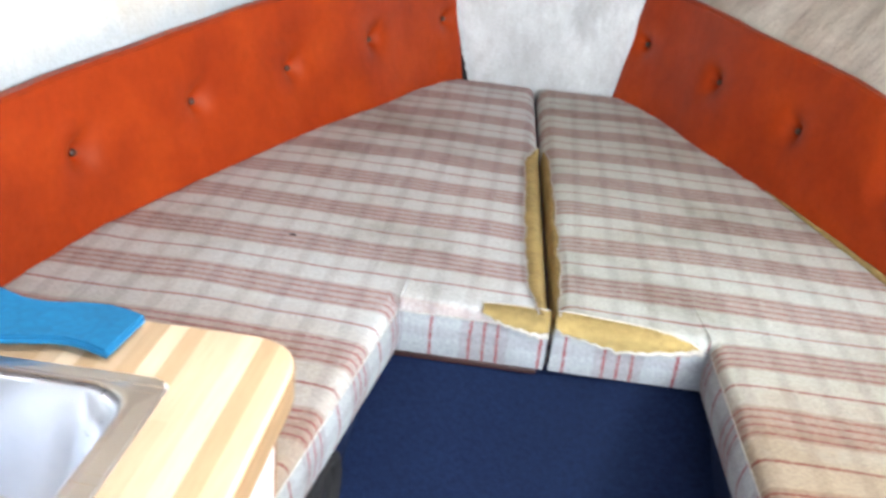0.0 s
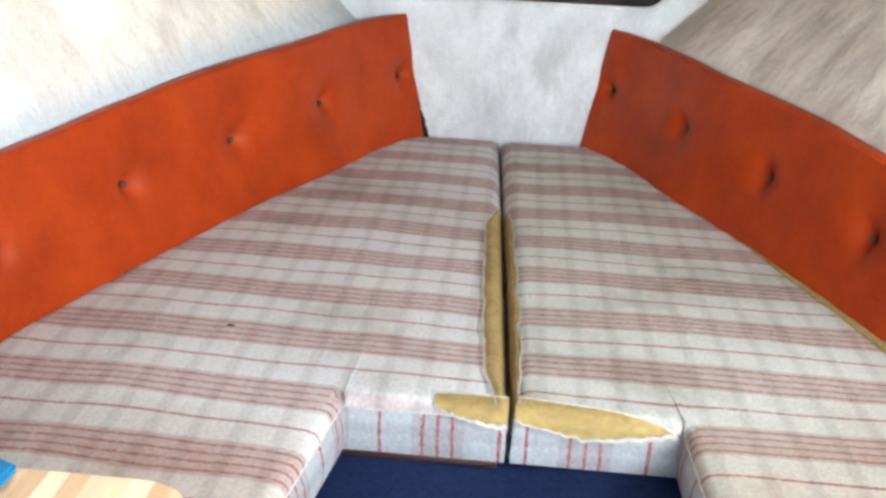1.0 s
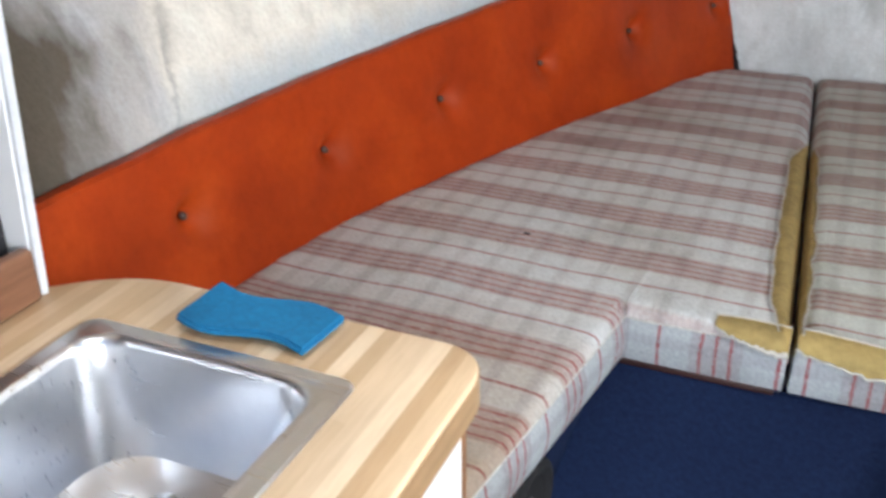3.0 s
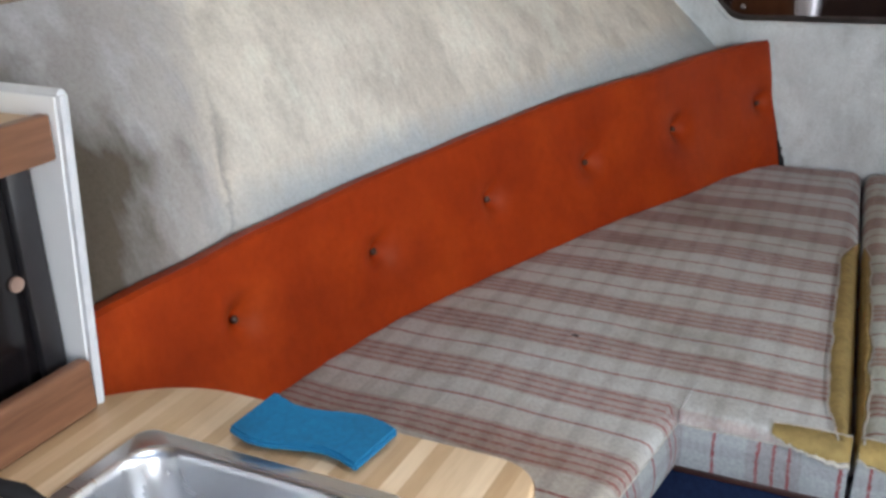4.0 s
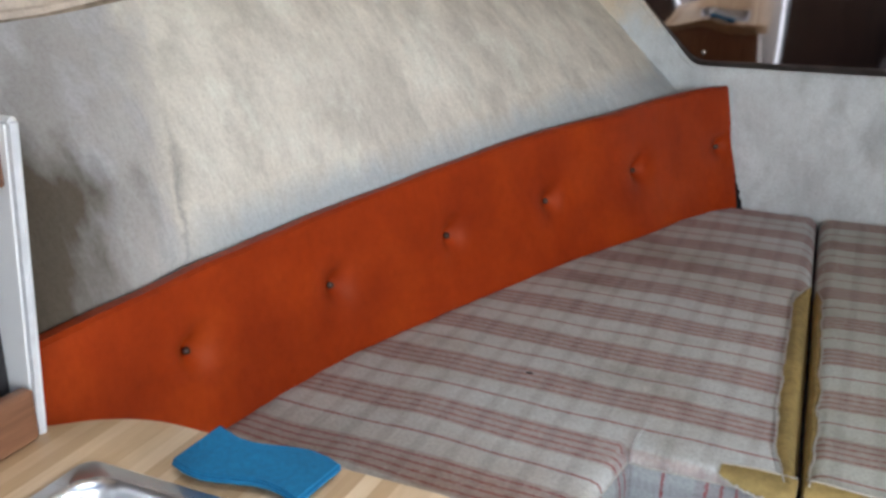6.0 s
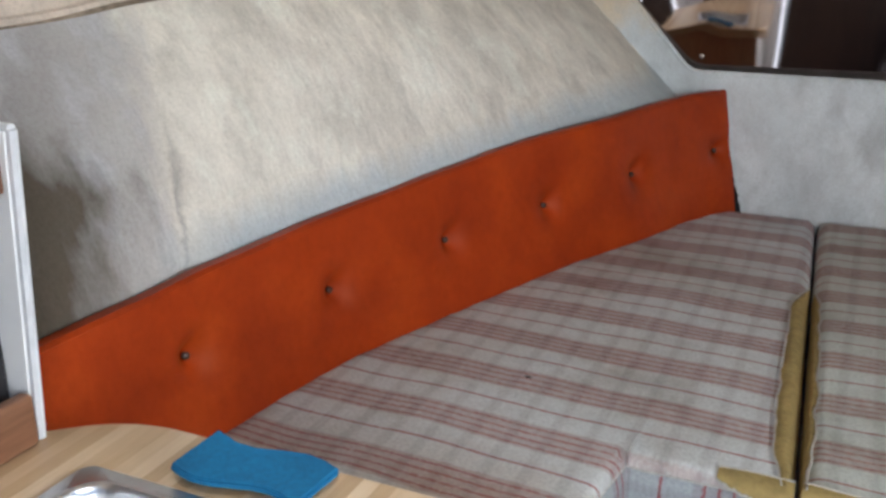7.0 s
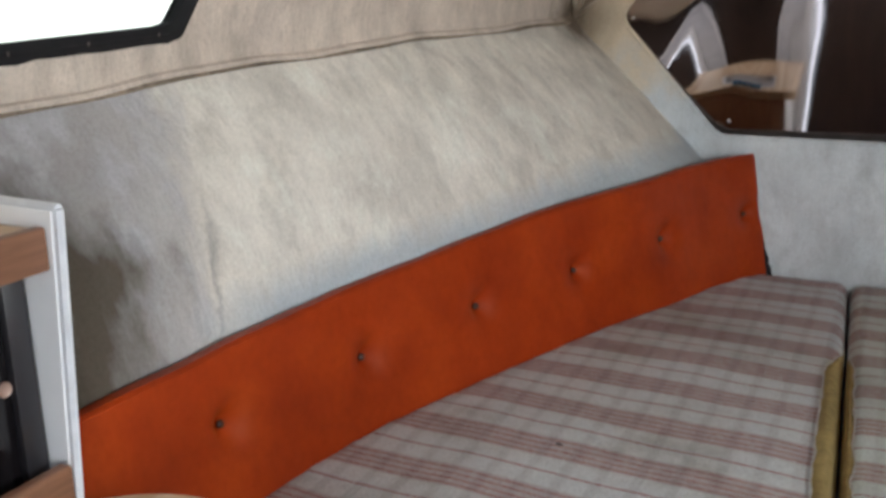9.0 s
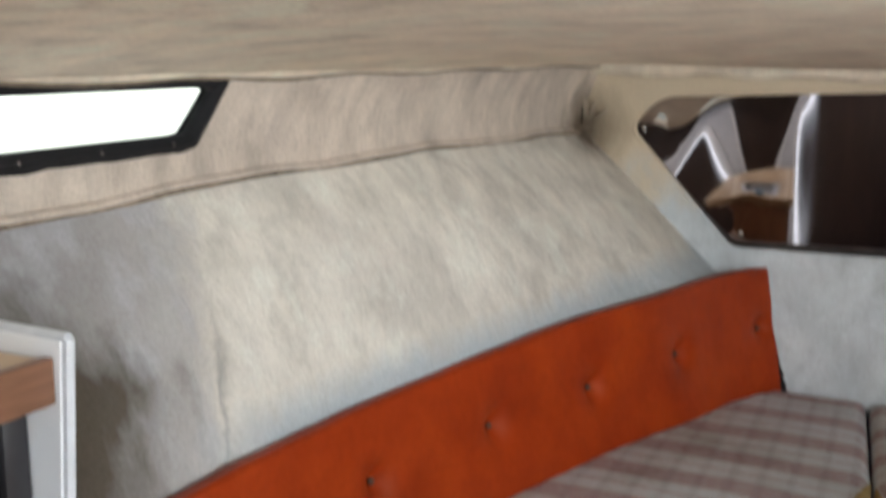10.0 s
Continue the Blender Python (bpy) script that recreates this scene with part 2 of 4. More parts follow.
    c = mix(n, l, 0.6, c, ramp(n, l, fine, [(0.3, (0.75, 0.74, 0.72)), (0.6, (1, 1, 1))]), "MULTIPLY")
    l.new(c, b.inputs["Base Color"])
    pucker = noise_tex(n, l, coords(n, l, (16, 26, 7), turn=(0.5, 0.3, 0.2)), 1.6, 3, 0.55)
    height = math_node(n, l, "ADD", streak, math_node(n, l, "MULTIPLY", pucker, 0.35))
    bump(n, l, b, math_node(n, l, "ADD", height, math_node(n, l, "MULTIPLY", fine, 0.16)), 0.6, 0.016)
    return m


def staves(name, width=0.0195, bright=1.0):
    """Laminate printed as oak staves that run fore and aft."""
    m, n, l, b = mat_new(name, 0.38)
    c = n.new("ShaderNodeTexCoord")
    sep = n.new("ShaderNodeSeparateXYZ")
    l.new(c.outputs["Object"], sep.inputs["Vector"])
    idx = math_node(n, l, "FLOOR", math_node(n, l, "DIVIDE", math_node(n, l, "ADD", sep.outputs["X"], math_node(n, l, "MULTIPLY", sep.outputs["Z"], 0.2)), width))
    w = n.new("ShaderNodeTexWhiteNoise")
    w.noise_dimensions = "2D"
    cmb = n.new("ShaderNodeCombineXYZ")
    l.new(idx, cmb.inputs["X"])
    row = math_node(n, l, "FLOOR", math_node(n, l, "ADD", math_node(n, l, "DIVIDE", sep.outputs["Y"], 1.7), math_node(n, l, "MULTIPLY", idx, 0.37)))
    l.new(row, cmb.inputs["Y"])
    l.new(cmb.outputs["Vector"], w.inputs["Vector"])
    col = ramp(n, l, w.outputs["Value"], [(0.0, (0.49, 0.325, 0.18)), (0.35, (0.56, 0.39, 0.23)), (0.65, (0.62, 0.45, 0.28)), (1.0, (0.75, 0.585, 0.40))])
    grain = noise_tex(n, l, coords(n, l, (60, 5, 60)), 3.0, 5, 0.65)
    col = mix(n, l, 0.8, col, ramp(n, l, grain, [(0.3, (0.88, 0.85, 0.81)), (0.6, (1, 1, 1))]), "MULTIPLY")
    col = mix(n, l, 1.0, col, (bright, bright, bright), "MULTIPLY")
    l.new(col, b.inputs["Base Color"])
    bump(n, l, b, grain, 0.15, 0.0006)
    return m


def timber(name, a, z, axis=(4, 50, 50), rough=0.45):
    m, n, l, b = mat_new(name, rough)
    g = noise_tex(n, l, coords(n, l, axis), 1.6, 6, 0.62)
    rings = noise_tex(n, l, coords(n, l, tuple(x * 0.25 for x in axis)), 2.5, 2)
    col = ramp(n, l, g, [(0.3, a), (0.7, z)])
    col = mix(n, l, 0.6, col, ramp(n, l, rings, [(0.35, (0.72, 0.68, 0.64)), (0.6, (1, 1, 1))]), "MULTIPLY")
    l.new(col, b.inputs["Base Color"])
    bump(n, l, b, g, 0.2, 0.0008)
    return m


def carpet_mat(name, a, z):
    m, n, l, b = mat_new(name, 0.95)
    b.inputs["Specular IOR Level"].default_value = 0.15
    v = coords(n, l)
    fine = noise_tex(n, l, v, 120, 4, 0.8)
    big = noise_tex(n, l, v, 6, 4)
    col = ramp(n, l, fine, [(0.3, a), (0.7, z)])
    col = mix(n, l, 0.7, col, ramp(n, l, big, [(0.35, (0.72, 0.74, 0.78)), (0.65, (1, 1, 1))]), "MULTIPLY")
    l.new(col, b.inputs["Base Color"])
    bump(n, l, b, fine, 0.8, 0.004)
    return m


def steel():
    m, n, l, b = mat_new("brushed_steel", 0.18, 1.0)
    g = noise_tex(n, l, coords(n, l, (4, 220, 40)), 1.5, 3)
    s = noise_tex(n, l, coords(n, l), 14, 4)
    l.new(ramp(n, l, s, [(0.3, (0.74, 0.755, 0.78)), (0.7, (0.83, 0.84, 0.86))]), b.inputs["Base Color"])
    l.new(math_node(n, l, "MULTIPLY_ADD", g, 0.04, 0.26), b.inputs["Roughness"])
    return m


def mirror_mat():
    m, n, l, b = mat_new("smoked_mirror", 0.035, 1.0)
    s = noise_tex(n, l, coords(n, l), 3.0, 2)
    l.new(ramp(n, l, s, [(0.3, (0.36, 0.315, 0.30)), (0.7, (0.43, 0.385, 0.37))]), b.inputs["Base Color"])
    bump(n, l, b, noise_tex(n, l, coords(n, l, (1, 1, 0.25)), 6.0, 1), 0.10, 0.02)
    return m


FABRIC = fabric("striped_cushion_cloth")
# greenish starboard tint, taken darker for the shade on that cushion
FABRIC_STBD = fabric("striped_cushion_cloth_faded_shaded", (0.94, 0.96, 0.91), False, 1.36)
BOXING = fabric("striped_boxing_cloth_shaded", (1, 1, 1), True)
ORANGE = velour()
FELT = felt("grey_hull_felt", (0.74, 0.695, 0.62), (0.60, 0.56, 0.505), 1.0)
FELT_STBD = felt("grey_hull_felt_plain", (0.62, 0.59, 0.53), (0.50, 0.475, 0.42))
FELT_BULK = felt("pale_bulkhead_felt", (0.62, 0.655, 0.67), (0.48, 0.505, 0.52), 0.0, True, True)
# same lining cloth twice: lit tone for the ceiling, shaded one for sides
VINYL = felt("beige_headlining", (0.82, 0.70, 0.555), (0.68, 0.57, 0.45), 0.0, True)
VINYL_SHADED = felt("cabin_side_cloth_shaded", (0.62, 0.53, 0.445), (0.50, 0.43, 0.37), 0.0, True)
COUNTER = staves("oak_stave_laminate")
WOOD = timber("red_brown_teak", (0.16, 0.068, 0.036), (0.28, 0.135, 0.075), (50, 4, 50))
SHELF_TOP = staves("pale_shelf_laminate", 0.03, 1.05)
VENEER = timber("brown_wood_veneer", (0.22, 0.10, 0.045), (0.36, 0.18, 0.085), (60, 60, 4))
DARKWOOD = timber("dark_stained_wood", (0.030, 0.017, 0.012), (0.055, 0.030, 0.020), (40, 40, 3))
WHITE = plain("white_laminate", (0.90, 0.90, 0.90), 0.35, vary=0.03, scale=12, grain=0.0002)
TRIM = plain("grey_edging", (0.66, 0.67, 0.69), 0.4, vary=0.1)
CARPET = carpet_mat("navy_carpet", (0.0034, 0.008, 0.028), (0.0095, 0.020, 0.062))
FLOORCARPET = carpet_mat("navy_floor_carpet", (0.006, 0.013, 0.05), (0.013, 0.028, 0.09))
FOAM = plain("ochre_foam", (0.34, 0.245, 0.09), 0.95, vary=0.22, scale=55, grain=0.004)
FRAY = plain("frayed_cloth_edge", (0.50, 0.48, 0.44), 0.95, vary=0.25, scale=120, grain=0.003)
SPONGE = plain("blue_sponge", (0.002, 0.135, 0.29), 0.9, vary=0.16, scale=160, grain=0.002)
STEEL = steel()
CHROME = plain("chrome", (0.75, 0.76, 0.78), 0.1, 1.0, vary=0.05, grain=0)
BUTTON = plain("tarnished_button", (0.20, 0.17, 0.16), 0.3, 1.0, vary=0.3, scale=200, grain=0)
BLACK = plain("black_rubber", (0.006, 0.005, 0.006), 0.85, vary=0.4, scale=40)
GLOSSBLACK = plain("black_acrylic", (0.010, 0.008, 0.009), 0.16, vary=0.3, scale=8, grain=0)
GREYSTRIP = plain("dark_grey_trim", (0.022, 0.020, 0.022), 0.35, vary=0.2)
PALEKNOB = plain("pale_finger_pull", (0.34, 0.22, 0.17), 0.4)
MIRROR = mirror_mat()
GROUND = plain("pale_concrete", (0.42, 0.41, 0.39), 0.9, vary=0.15, scale=2)
HULL = plain("white_gelcoat", (0.72, 0.72, 0.70), 0.4, vary=0.05, scale=5)

glass_mat, gn, gl, gb = mat_new("milky_window_glass", 0.25, 0.0, (0.36, 0.36, 0.30))
gb.inputs["Transmission Weight"].default_value = 1.0
gb.inputs["IOR"].default_value = 1.1
GLASS = glass_mat

# ---- building helpers ----


def mesh_of(bm, name, material, smooth=True):
    bmesh.ops.recalc_face_normals(bm, faces=bm.faces[:])
    me = bpy.data.meshes.new(name)
    bm.to_mesh(me)
    bm.free()
    me.materials.append(material)
    if smooth:
        me.polygons.foreach_set("use_smooth", [True] * len(me.polygons))
        me.set_sharp_from_angle(angle=radians(38))
    return me


def part(name, bm, material, parent=None, label="", smooth=True):
    ob = new(name, mesh_of(bm, name, material, smooth))
    if parent:
        ob.parent = parent
        ob.matrix_parent_inverse = parent.matrix_basis.inverted()
    return tagged(ob, label)


def thing(name, place, label, category, group="", kind=""):
    ob = new(name)
    ob.empty_display_size = 0.05
    ob.matrix_basis = Matrix.Translation(place)
    return tagged(ob, label, category, group, kind)


def box(x0, x1, y0, y1, z0, z1, bevel=0.0, seg=2):
    bm = bmesh.new()
    bmesh.ops.create_cube(bm, size=1, matrix=Matrix.Translation(((x0 + x1) / 2, (y0 + y1) / 2, (z0 + z1) / 2)) @ Matrix.Diagonal((x1 - x0, y1 - y0, z1 - z0, 1)))
    if bevel:
        bmesh.ops.bevel(bm, geom=bm.edges[:], offset=bevel, segments=seg, profile=0.5, affect="EDGES")
    return bm


def grid(rows):
    """A bmesh of quads over a list of equally long rows of places."""
    bm = bmesh.new()
    vs = [[bm.verts.new(p) for p in r] for r in rows]
    for a, b in zip(vs, vs[1:]):
        for i in range(len(a) - 1):
            bm.faces.new((a[i], a[i + 1], b[i + 1], b[i]))
    return bm, vs


def thicken(bm, way, thick):
    """Gives a sheet thickness along a fixed direction."""
    geom = bmesh.ops.extrude_face_region(bm, geom=bm.faces[:])["geom"]
    bmesh.ops.translate(bm, vec=Vector(way) * thick, verts=[g for g in geom if isinstance(g, bmesh.types.BMVert)])
    return bm


def plate(outer, holes, to3d, way, thick, bevel=0.0):
    """A flat plate with holes from 2D outlines."""
    bm = bmesh.new()
    edges = []
    for loop in (outer, *holes):
        vs = [bm.verts.new(to3d(*p)) for p in loop]
        edges += [bm.edges.new((a, b)) for a, b in zip(vs, vs[1:] + vs[:1])]
    bmesh.ops.triangle_fill(bm, use_beauty=True, edges=edges)
    thicken(bm, way, thick)
    return bm


def rounded(x0, x1, y0, y1, r, n=7):
    pts = []
    for cx, cy, a0 in ((x1 - r, y1 - r, 0), (x0 + r, y1 - r, 90), (x0 + r, y0 + r, 180), (x1 - r, y0 + r, 270)):
        for k in range(n + 1):
            a = radians(a0 + 90 * k / n)
            pts.append((cx + r * math.cos(a), cy + r * math.sin(a)))
    return pts


def round_corners(pts, radii, n=6):
    """Rounds the corners of a 2D outline."""
    out = []
    for i, p in enumerate(pts):
        r = radii[i] if isinstance(radii, (list, tuple)) else radii
        p, a, b = Vector(p), Vector(pts[i - 1]), Vector(pts[(i + 1) % len(pts)])
        if r <= 0:
            out.append(tuple(p))
            continue
        q0, q1 = p + (a - p).normalized() * r, p + (b - p).normalized() * r
        for k in range(n + 1):
            t = k / n
            out.append(tuple(q0 * (1 - t) ** 2 + p * 2 * t * (1 - t) + q1 * t * t))
    return out


def tube(points, radius, sides=8, closed=False):
    bm = bmesh.new()
    pts = [Vector(p) for p in points]
    rings = []
    for i, p in enumerate(pts):
        a = pts[i - 1] if i or closed else p
        b = pts[(i + 1) % len(pts)] if i + 1 < len(pts) or closed else p
        d = (b - a).normalized()
        side = d.cross(Vector((0.13, 0.21, 0.97))).normalized()
        up = side.cross(d)
        r = radius(i / (len(pts) - 1)) if callable(radius) else radius
        rings.append([bm.verts.new(p + (side * math.cos(2 * math.pi * k / sides) + up * math.sin(2 * math.pi * k / sides)) * r) for k in range(sides)])
    pairs = list(zip(rings, rings[1:])) + ([(rings[-1], rings[0])] if closed else [])
    for a, b in pairs:
        for k in range(sides):
            bm.faces.new((a[k], a[(k + 1) % sides], b[(k + 1) % sides], b[k]))
    if not closed:
        bm.faces.new(rings[0])
        bm.faces.new(rings[-1])
    return bm


def lathe(profile, m=Matrix(), sides=24):
    """Turns a profile of (radius, height) about z."""
    bm = bmesh.new()
    rings = [[bm.verts.new(m @ Vector((r * math.cos(2 * math.pi * k / sides), r * math.sin(2 * math.pi * k / sides), z))) for k in range(sides)] for r, z in profile]
    for a, b in zip(rings, rings[1:]):
        for k in range(sides):
            bm.faces.new((a[k], a[(k + 1) % sides], b[(k + 1) % sides], b[k]))
    bm.faces.new(rings[0])
    bm.faces.new(rings[-1])
    return bm


# ---- lines of the hull (port side; starboard is its mirror) ----
FOOT_Y = [-0.6, 0.40, 0.80, 1.035, 1.15, 1.30, 1.38, 1.61, 1.87, 1.94, 2.16, 2.26, 2.42, 2.60]
FOOT_X = [-0.83, -0.815, -0.795, -0.772, -0.755, -0.731, -0.706, -0.634, -0.545, -0.522, -0.421, -0.380, -0.330, -0.210]
TOP_Y = [0.40, 0.74, 0.97, 1.23, 1.51, 1.85, 2.22, 2.60]
TOP_Z = [0.738, 0.742, 0.748, 0.757, 0.774, 0.799, 0.813, 0.829]
LEAN = 0.17


def smooth_interp(y, ys, xs):
    """Linear interpolation softened over a short stretch."""
    w = 0.09 * min(1.0, max(0.0, (2.60 - y) / 0.12))
    return float(np.mean([np.interp(y + d * w, ys, xs) for d in (-1, -0.5, 0.0, 0.5, 1)]))


def foot_x(y):
    return smooth_interp(y, FOOT_Y, FOOT_X)


def top_z(y):
    return float(np.interp(y, TOP_Y, TOP_Z))


def shelf_x(y):
    return float(np.interp(y, (-1.0, 0.2, 0.91, 1.45, 2.57, 2.7), (-1.22, -1.19, -1.117, -1.014, -0.805, -0.78)))


def shelf_z(y):
    return float(np.interp(y, (-1.0, 0.91, 1.45, 2.0, 2.57), (1.09, 1.115, 1.153, 1.172, 1.181)))


def roof_z(y):
    return float(np.interp(y, (-1.0, 0.9, 1.26, 1.88, 2.6), (1.34, 1.318, 1.328, 1.350, 1.375)))


def roof_x(y):
    return shelf_x(y) + 0.055


ys_hull = [i * 0.05 - 1.0 for i in range(74)]


def hull_section(y, side, n=22):
    """The lining from behind the backrest out to the ledge under the cabin side."""
    a = Vector((foot_x(y) - 0.045, 0.36))
    near_bow = min(1, max(0, (y - 1.9) / 0.3))
    b = Vector((foot_x(y) - LEAN * (top_z(y) - 0.5) - 0.040 - 0.012 * near_bow, top_z(y) - 0.016 - 0.034 * near_bow))
    if y > 2.2:
        k = (y - 2.2) / 0.4
        b = b.lerp(Vector((-0.345, 0.735)), k)
        a = a.lerp(Vector((-0.30, 0.36)), k)
    c = Vector((shelf_x(y), shelf_z(y)))
    out = [a, a.lerp(b, 0.5)]
    d = c - b
    nrm = Vector((d.y, -d.x)).normalized()
    swell = 0.030 * min(1, max(0, (2.58 - y) / 0.5)) + 0.004
    for k in range(n + 1):
        t = k / n
        p = b + d * t - nrm * (-swell) * math.sin(math.pi * t) * (1 - 0.25 * t)
        out.append(p)
    return [(side * -p.x if side > 0 else p.x, y, p.y) for p in out]


def hull_lining(name, side, material, label):
    rows = []
    for y in ys_hull:
        row = []
        for (x, yy, z) in hull_section(y, side):
            k = noise.noise(Vector((x * 3, yy * 2.2, z * 3 + side))) * 0.008
            # a puckered fold in the lining
            fold = math.exp(-((yy - 1.07 - 0.39 * (z - 0.75)) / 0.020) ** 2) * (0.014 * min(1, max(0, (1.06 - z) / 0.15)) if side < 0 and z > 0.70 else 0)
            row.append((x + side * (k + fold), yy, z + k * 0.4))
        rows.append(row)
    bm, _ = grid(rows)
    thicken(bm, (side, 0, -0.3), 0.02)
    return tagged(part(name, bm, material), label, "wall", kind="structure")


hull_lining("wall_port", -1, FELT, "grey-white felt hull lining with damp stains and a mould spot, browner towards the shelf")
hull_lining("wall_starboard", 1, FELT_STBD, "grey-beige felt lining on the flared hull side")

# cabin sides above the ledge, with the window openings
WIN = (0.10, 1.255, 0.40, 0.88)


def cabin_side(name, side, material, label):
    ys = sorted(set([round(y, 3) for y in [i * 0.025 - 1.0 for i in range(147)] if abs(y - WIN[0]) > 0.012 and abs(y - WIN[1]) > 0.012] + [WIN[0], WIN[1]]))
    vs = [0, 0.06, 0.13, 0.26, WIN[2], 0.53, 0.66, 0.77, WIN[3], 0.94, 1.0]
    rows = []
    for y in ys:
        row = []
        for v in vs:
            k = noise.noise(Vector((y * 4, v * 2, 7 + side))) * 0.006 * math.sin(math.pi * v)
            bulge = 0.018 * math.sin(math.pi * min(1, v * 1.1))
            k += 0.006 * math.sin(y * 46 + 9 * v + 2 * math.sin(y * 13)) * max(0, 1 - v / 0.36) * (0.4 if y > 1.4 else 1.0) * min(1, v * 8)
            k += 0.010 * math.sin((y - v * 0.10) * 60) * max(0, (y - 2.33) / 0.27) * math.sin(math.pi * v)
            x = shelf_x(y) * (1 - v) + roof_x(y) * v - bulge + k
            row.append((-side * x, y, shelf_z(y) * (1 - v) + roof_z(y) * v - 0.010 * (1 - v) ** 3))
        rows.append(row)
    bm = bmesh.new()
    verts = [[bm.verts.new(p) for p in r] for r in rows]
    for i in range(len(ys) - 1):
        for j in range(len(vs) - 1):
            if ys[i] >= WIN[0] and ys[i + 1] <= WIN[1] and vs[j] >= WIN[2] and vs[j + 1] <= WIN[3]:
                continue
            bm.faces.new((verts[i][j], verts[i][j + 1], verts[i + 1][j + 1], verts[i + 1][j]))
    thicken(bm, (side, 0, 0), 0.03)
    return tagged(part(name, bm, material), label, "wall", kind="structure")


cabin_side("cabin_side_port", -1, VINYL_SHADED, "padded cabin side lining in a shaded taupe, with window opening")
cabin_side("cabin_side_starboard", 1, VINYL_SHADED, "padded cabin side lining in a shaded taupe, with window opening")


def side_point(y, v, side, lift=0.0):
    x = shelf_x(y) * (1 - v) + roof_x(y) * v - 0.018 * math.sin(math.pi * min(1, v * 1.1)) + lift
    return Vector((-side * x, y, shelf_z(y) * (1 - v) + roof_z(y) * v))


def window(name, side):
    y0, y1, v0, v1 = WIN
    slope = 0.035
    outline = [(y0, v0), (y1 - slope, v0), (y1, v1 + 0.02), (y0, v1 + 0.02)]
    w = thing(name, side_point((y0 + y1) / 2, v0, side), "long narrow cabin window in a black rubber gasket", "window", kind="structure")
    outer = round_corners([(y0 - 0.03, v0 - 0.10), (y1 - slope + 0.022, v0 - 0.11), (y1 + 0.030, v1 + 0.20), (y0 - 0.03, v1 + 0.26)], 0.045, 5)
    inner = round_corners([(y0 + 0.005, v0 + 0.05), (y1 - slope + 0.002, v0 + 0.04), (y1 - 0.008, v1 - 0.04), (y0 + 0.005, v1 - 0.05)], 0.035, 5)
    bm = bmesh.new()

    def cut_up(loop):
        """The same number of cuts in each side of either outline."""
        out = []
        for k, a in enumerate(loop):
            b = loop[(k + 1) % len(loop)]
            steps = 30 if abs(outer[k][0] - outer[(k + 1) % len(outer)][0]) > 0.3 else 1
            out += [(a[0] + (b[0] - a[0]) * i / steps, a[1] + (b[1] - a[1]) * i / steps) for i in range(steps)]
        return out
    fine_inner, outer = cut_up(inner), cut_up(outer)
    inner = fine_inner
    n = len(outer)
    ring = []
    for k in range(n):
        jag = 0.03 * noise.noise(Vector((k * 1.7, side, 3)))
        o, i = outer[k], inner[k]
        mid = ((o[0] + i[0]) / 2, (o[1] + i[1]) / 2)
        ring.append([bm.verts.new(p) for p in (side_point(o[0], o[1] + jag, side, -0.004), side_point(o[0], o[1] + jag, side, 0.008), side_point(*mid, side, 0.016), side_point(i[0], i[1], side, 0.006), side_point(i[0], i[1], side, -0.02))])
    for k in range(n):
        a, b = ring[k], ring[(k + 1) % n]
        for j in range(4):
            bm.faces.new((a[j], a[j + 1], b[j + 1], b[j]))
    part("gasket", bm, BLACK, w, "black rubber gasket, ragged at the edge")
    rows = [[side_point(y0 + (y1 - y0) * i / 12, v0 - 0.02 + (v1 - v0 + 0.04) * j / 4, side, -0.006) for j in range(5)] for i in range(13)]
    bm, _ = grid(rows)
    thicken(bm, (side, 0, 0), 0.005)
    pane = part("pane", bm, GLASS, w, "weathered milky glass")
    pane.visible_shadow = False
    for k, y in enumerate((0.55, 0.75, 0.93, 1.06, 1.19)):
        for v in (v0 - 0.03, v1 + 0.04):
            m = Matrix.Translation(side_point(y + 0.02 * (v > 0.5), v, side, 0.013)) @ Matrix.Rotation(radians(-90 * side), 4, "Y")
            part("screw", lathe([(0.0035, 0), (0.003, 0.002), (0.001, 0.003)], m, 8), BUTTON, w)
    return w


window("window_1", -1)
window("window_2", 1)

# ceiling with a hatch opening over the aft end
rows = []
HATCH_Y, HATCH_X = 0.60, 0.44
for y in [i * 0.05 - 1.0 for i in range(72)] + [2.6]:
    row = []
    for k in range(41):
        s = -1 + k / 20
        x = s * (-roof_x(y))
        edge = abs(s) ** 6
        z = roof_z(y) + float(np.interp(y, (0.6, 1.3, 2.6), (0.06, 0.045, -0.035))) * (1 - s * s) - 0.012 * edge + noise.noise(Vector((x * 2, y * 2, 2))) * 0.004
        row.append((x, y, z))
    rows.append(row)
bm, verts = grid(rows)
gone = [f for f in bm.faces if f.calc_center_median().y < HATCH_Y and f.calc_center_median().y > -0.85 and abs(f.calc_center_median().x) < HATCH_X]
bmesh.ops.delete(bm, geom=gone, context="FACES")
thicken(bm, (0, 0, 1), 0.03)
tagged(part("ceiling", bm, VINYL), "warm beige padded headlining over the cabin", "ceiling", kind="structure")


def seam_roll(name, side, pts, radius, material, label):
    return tagged(part(name, tube(pts, radius, 8), material), label, "trim", kind="structure")


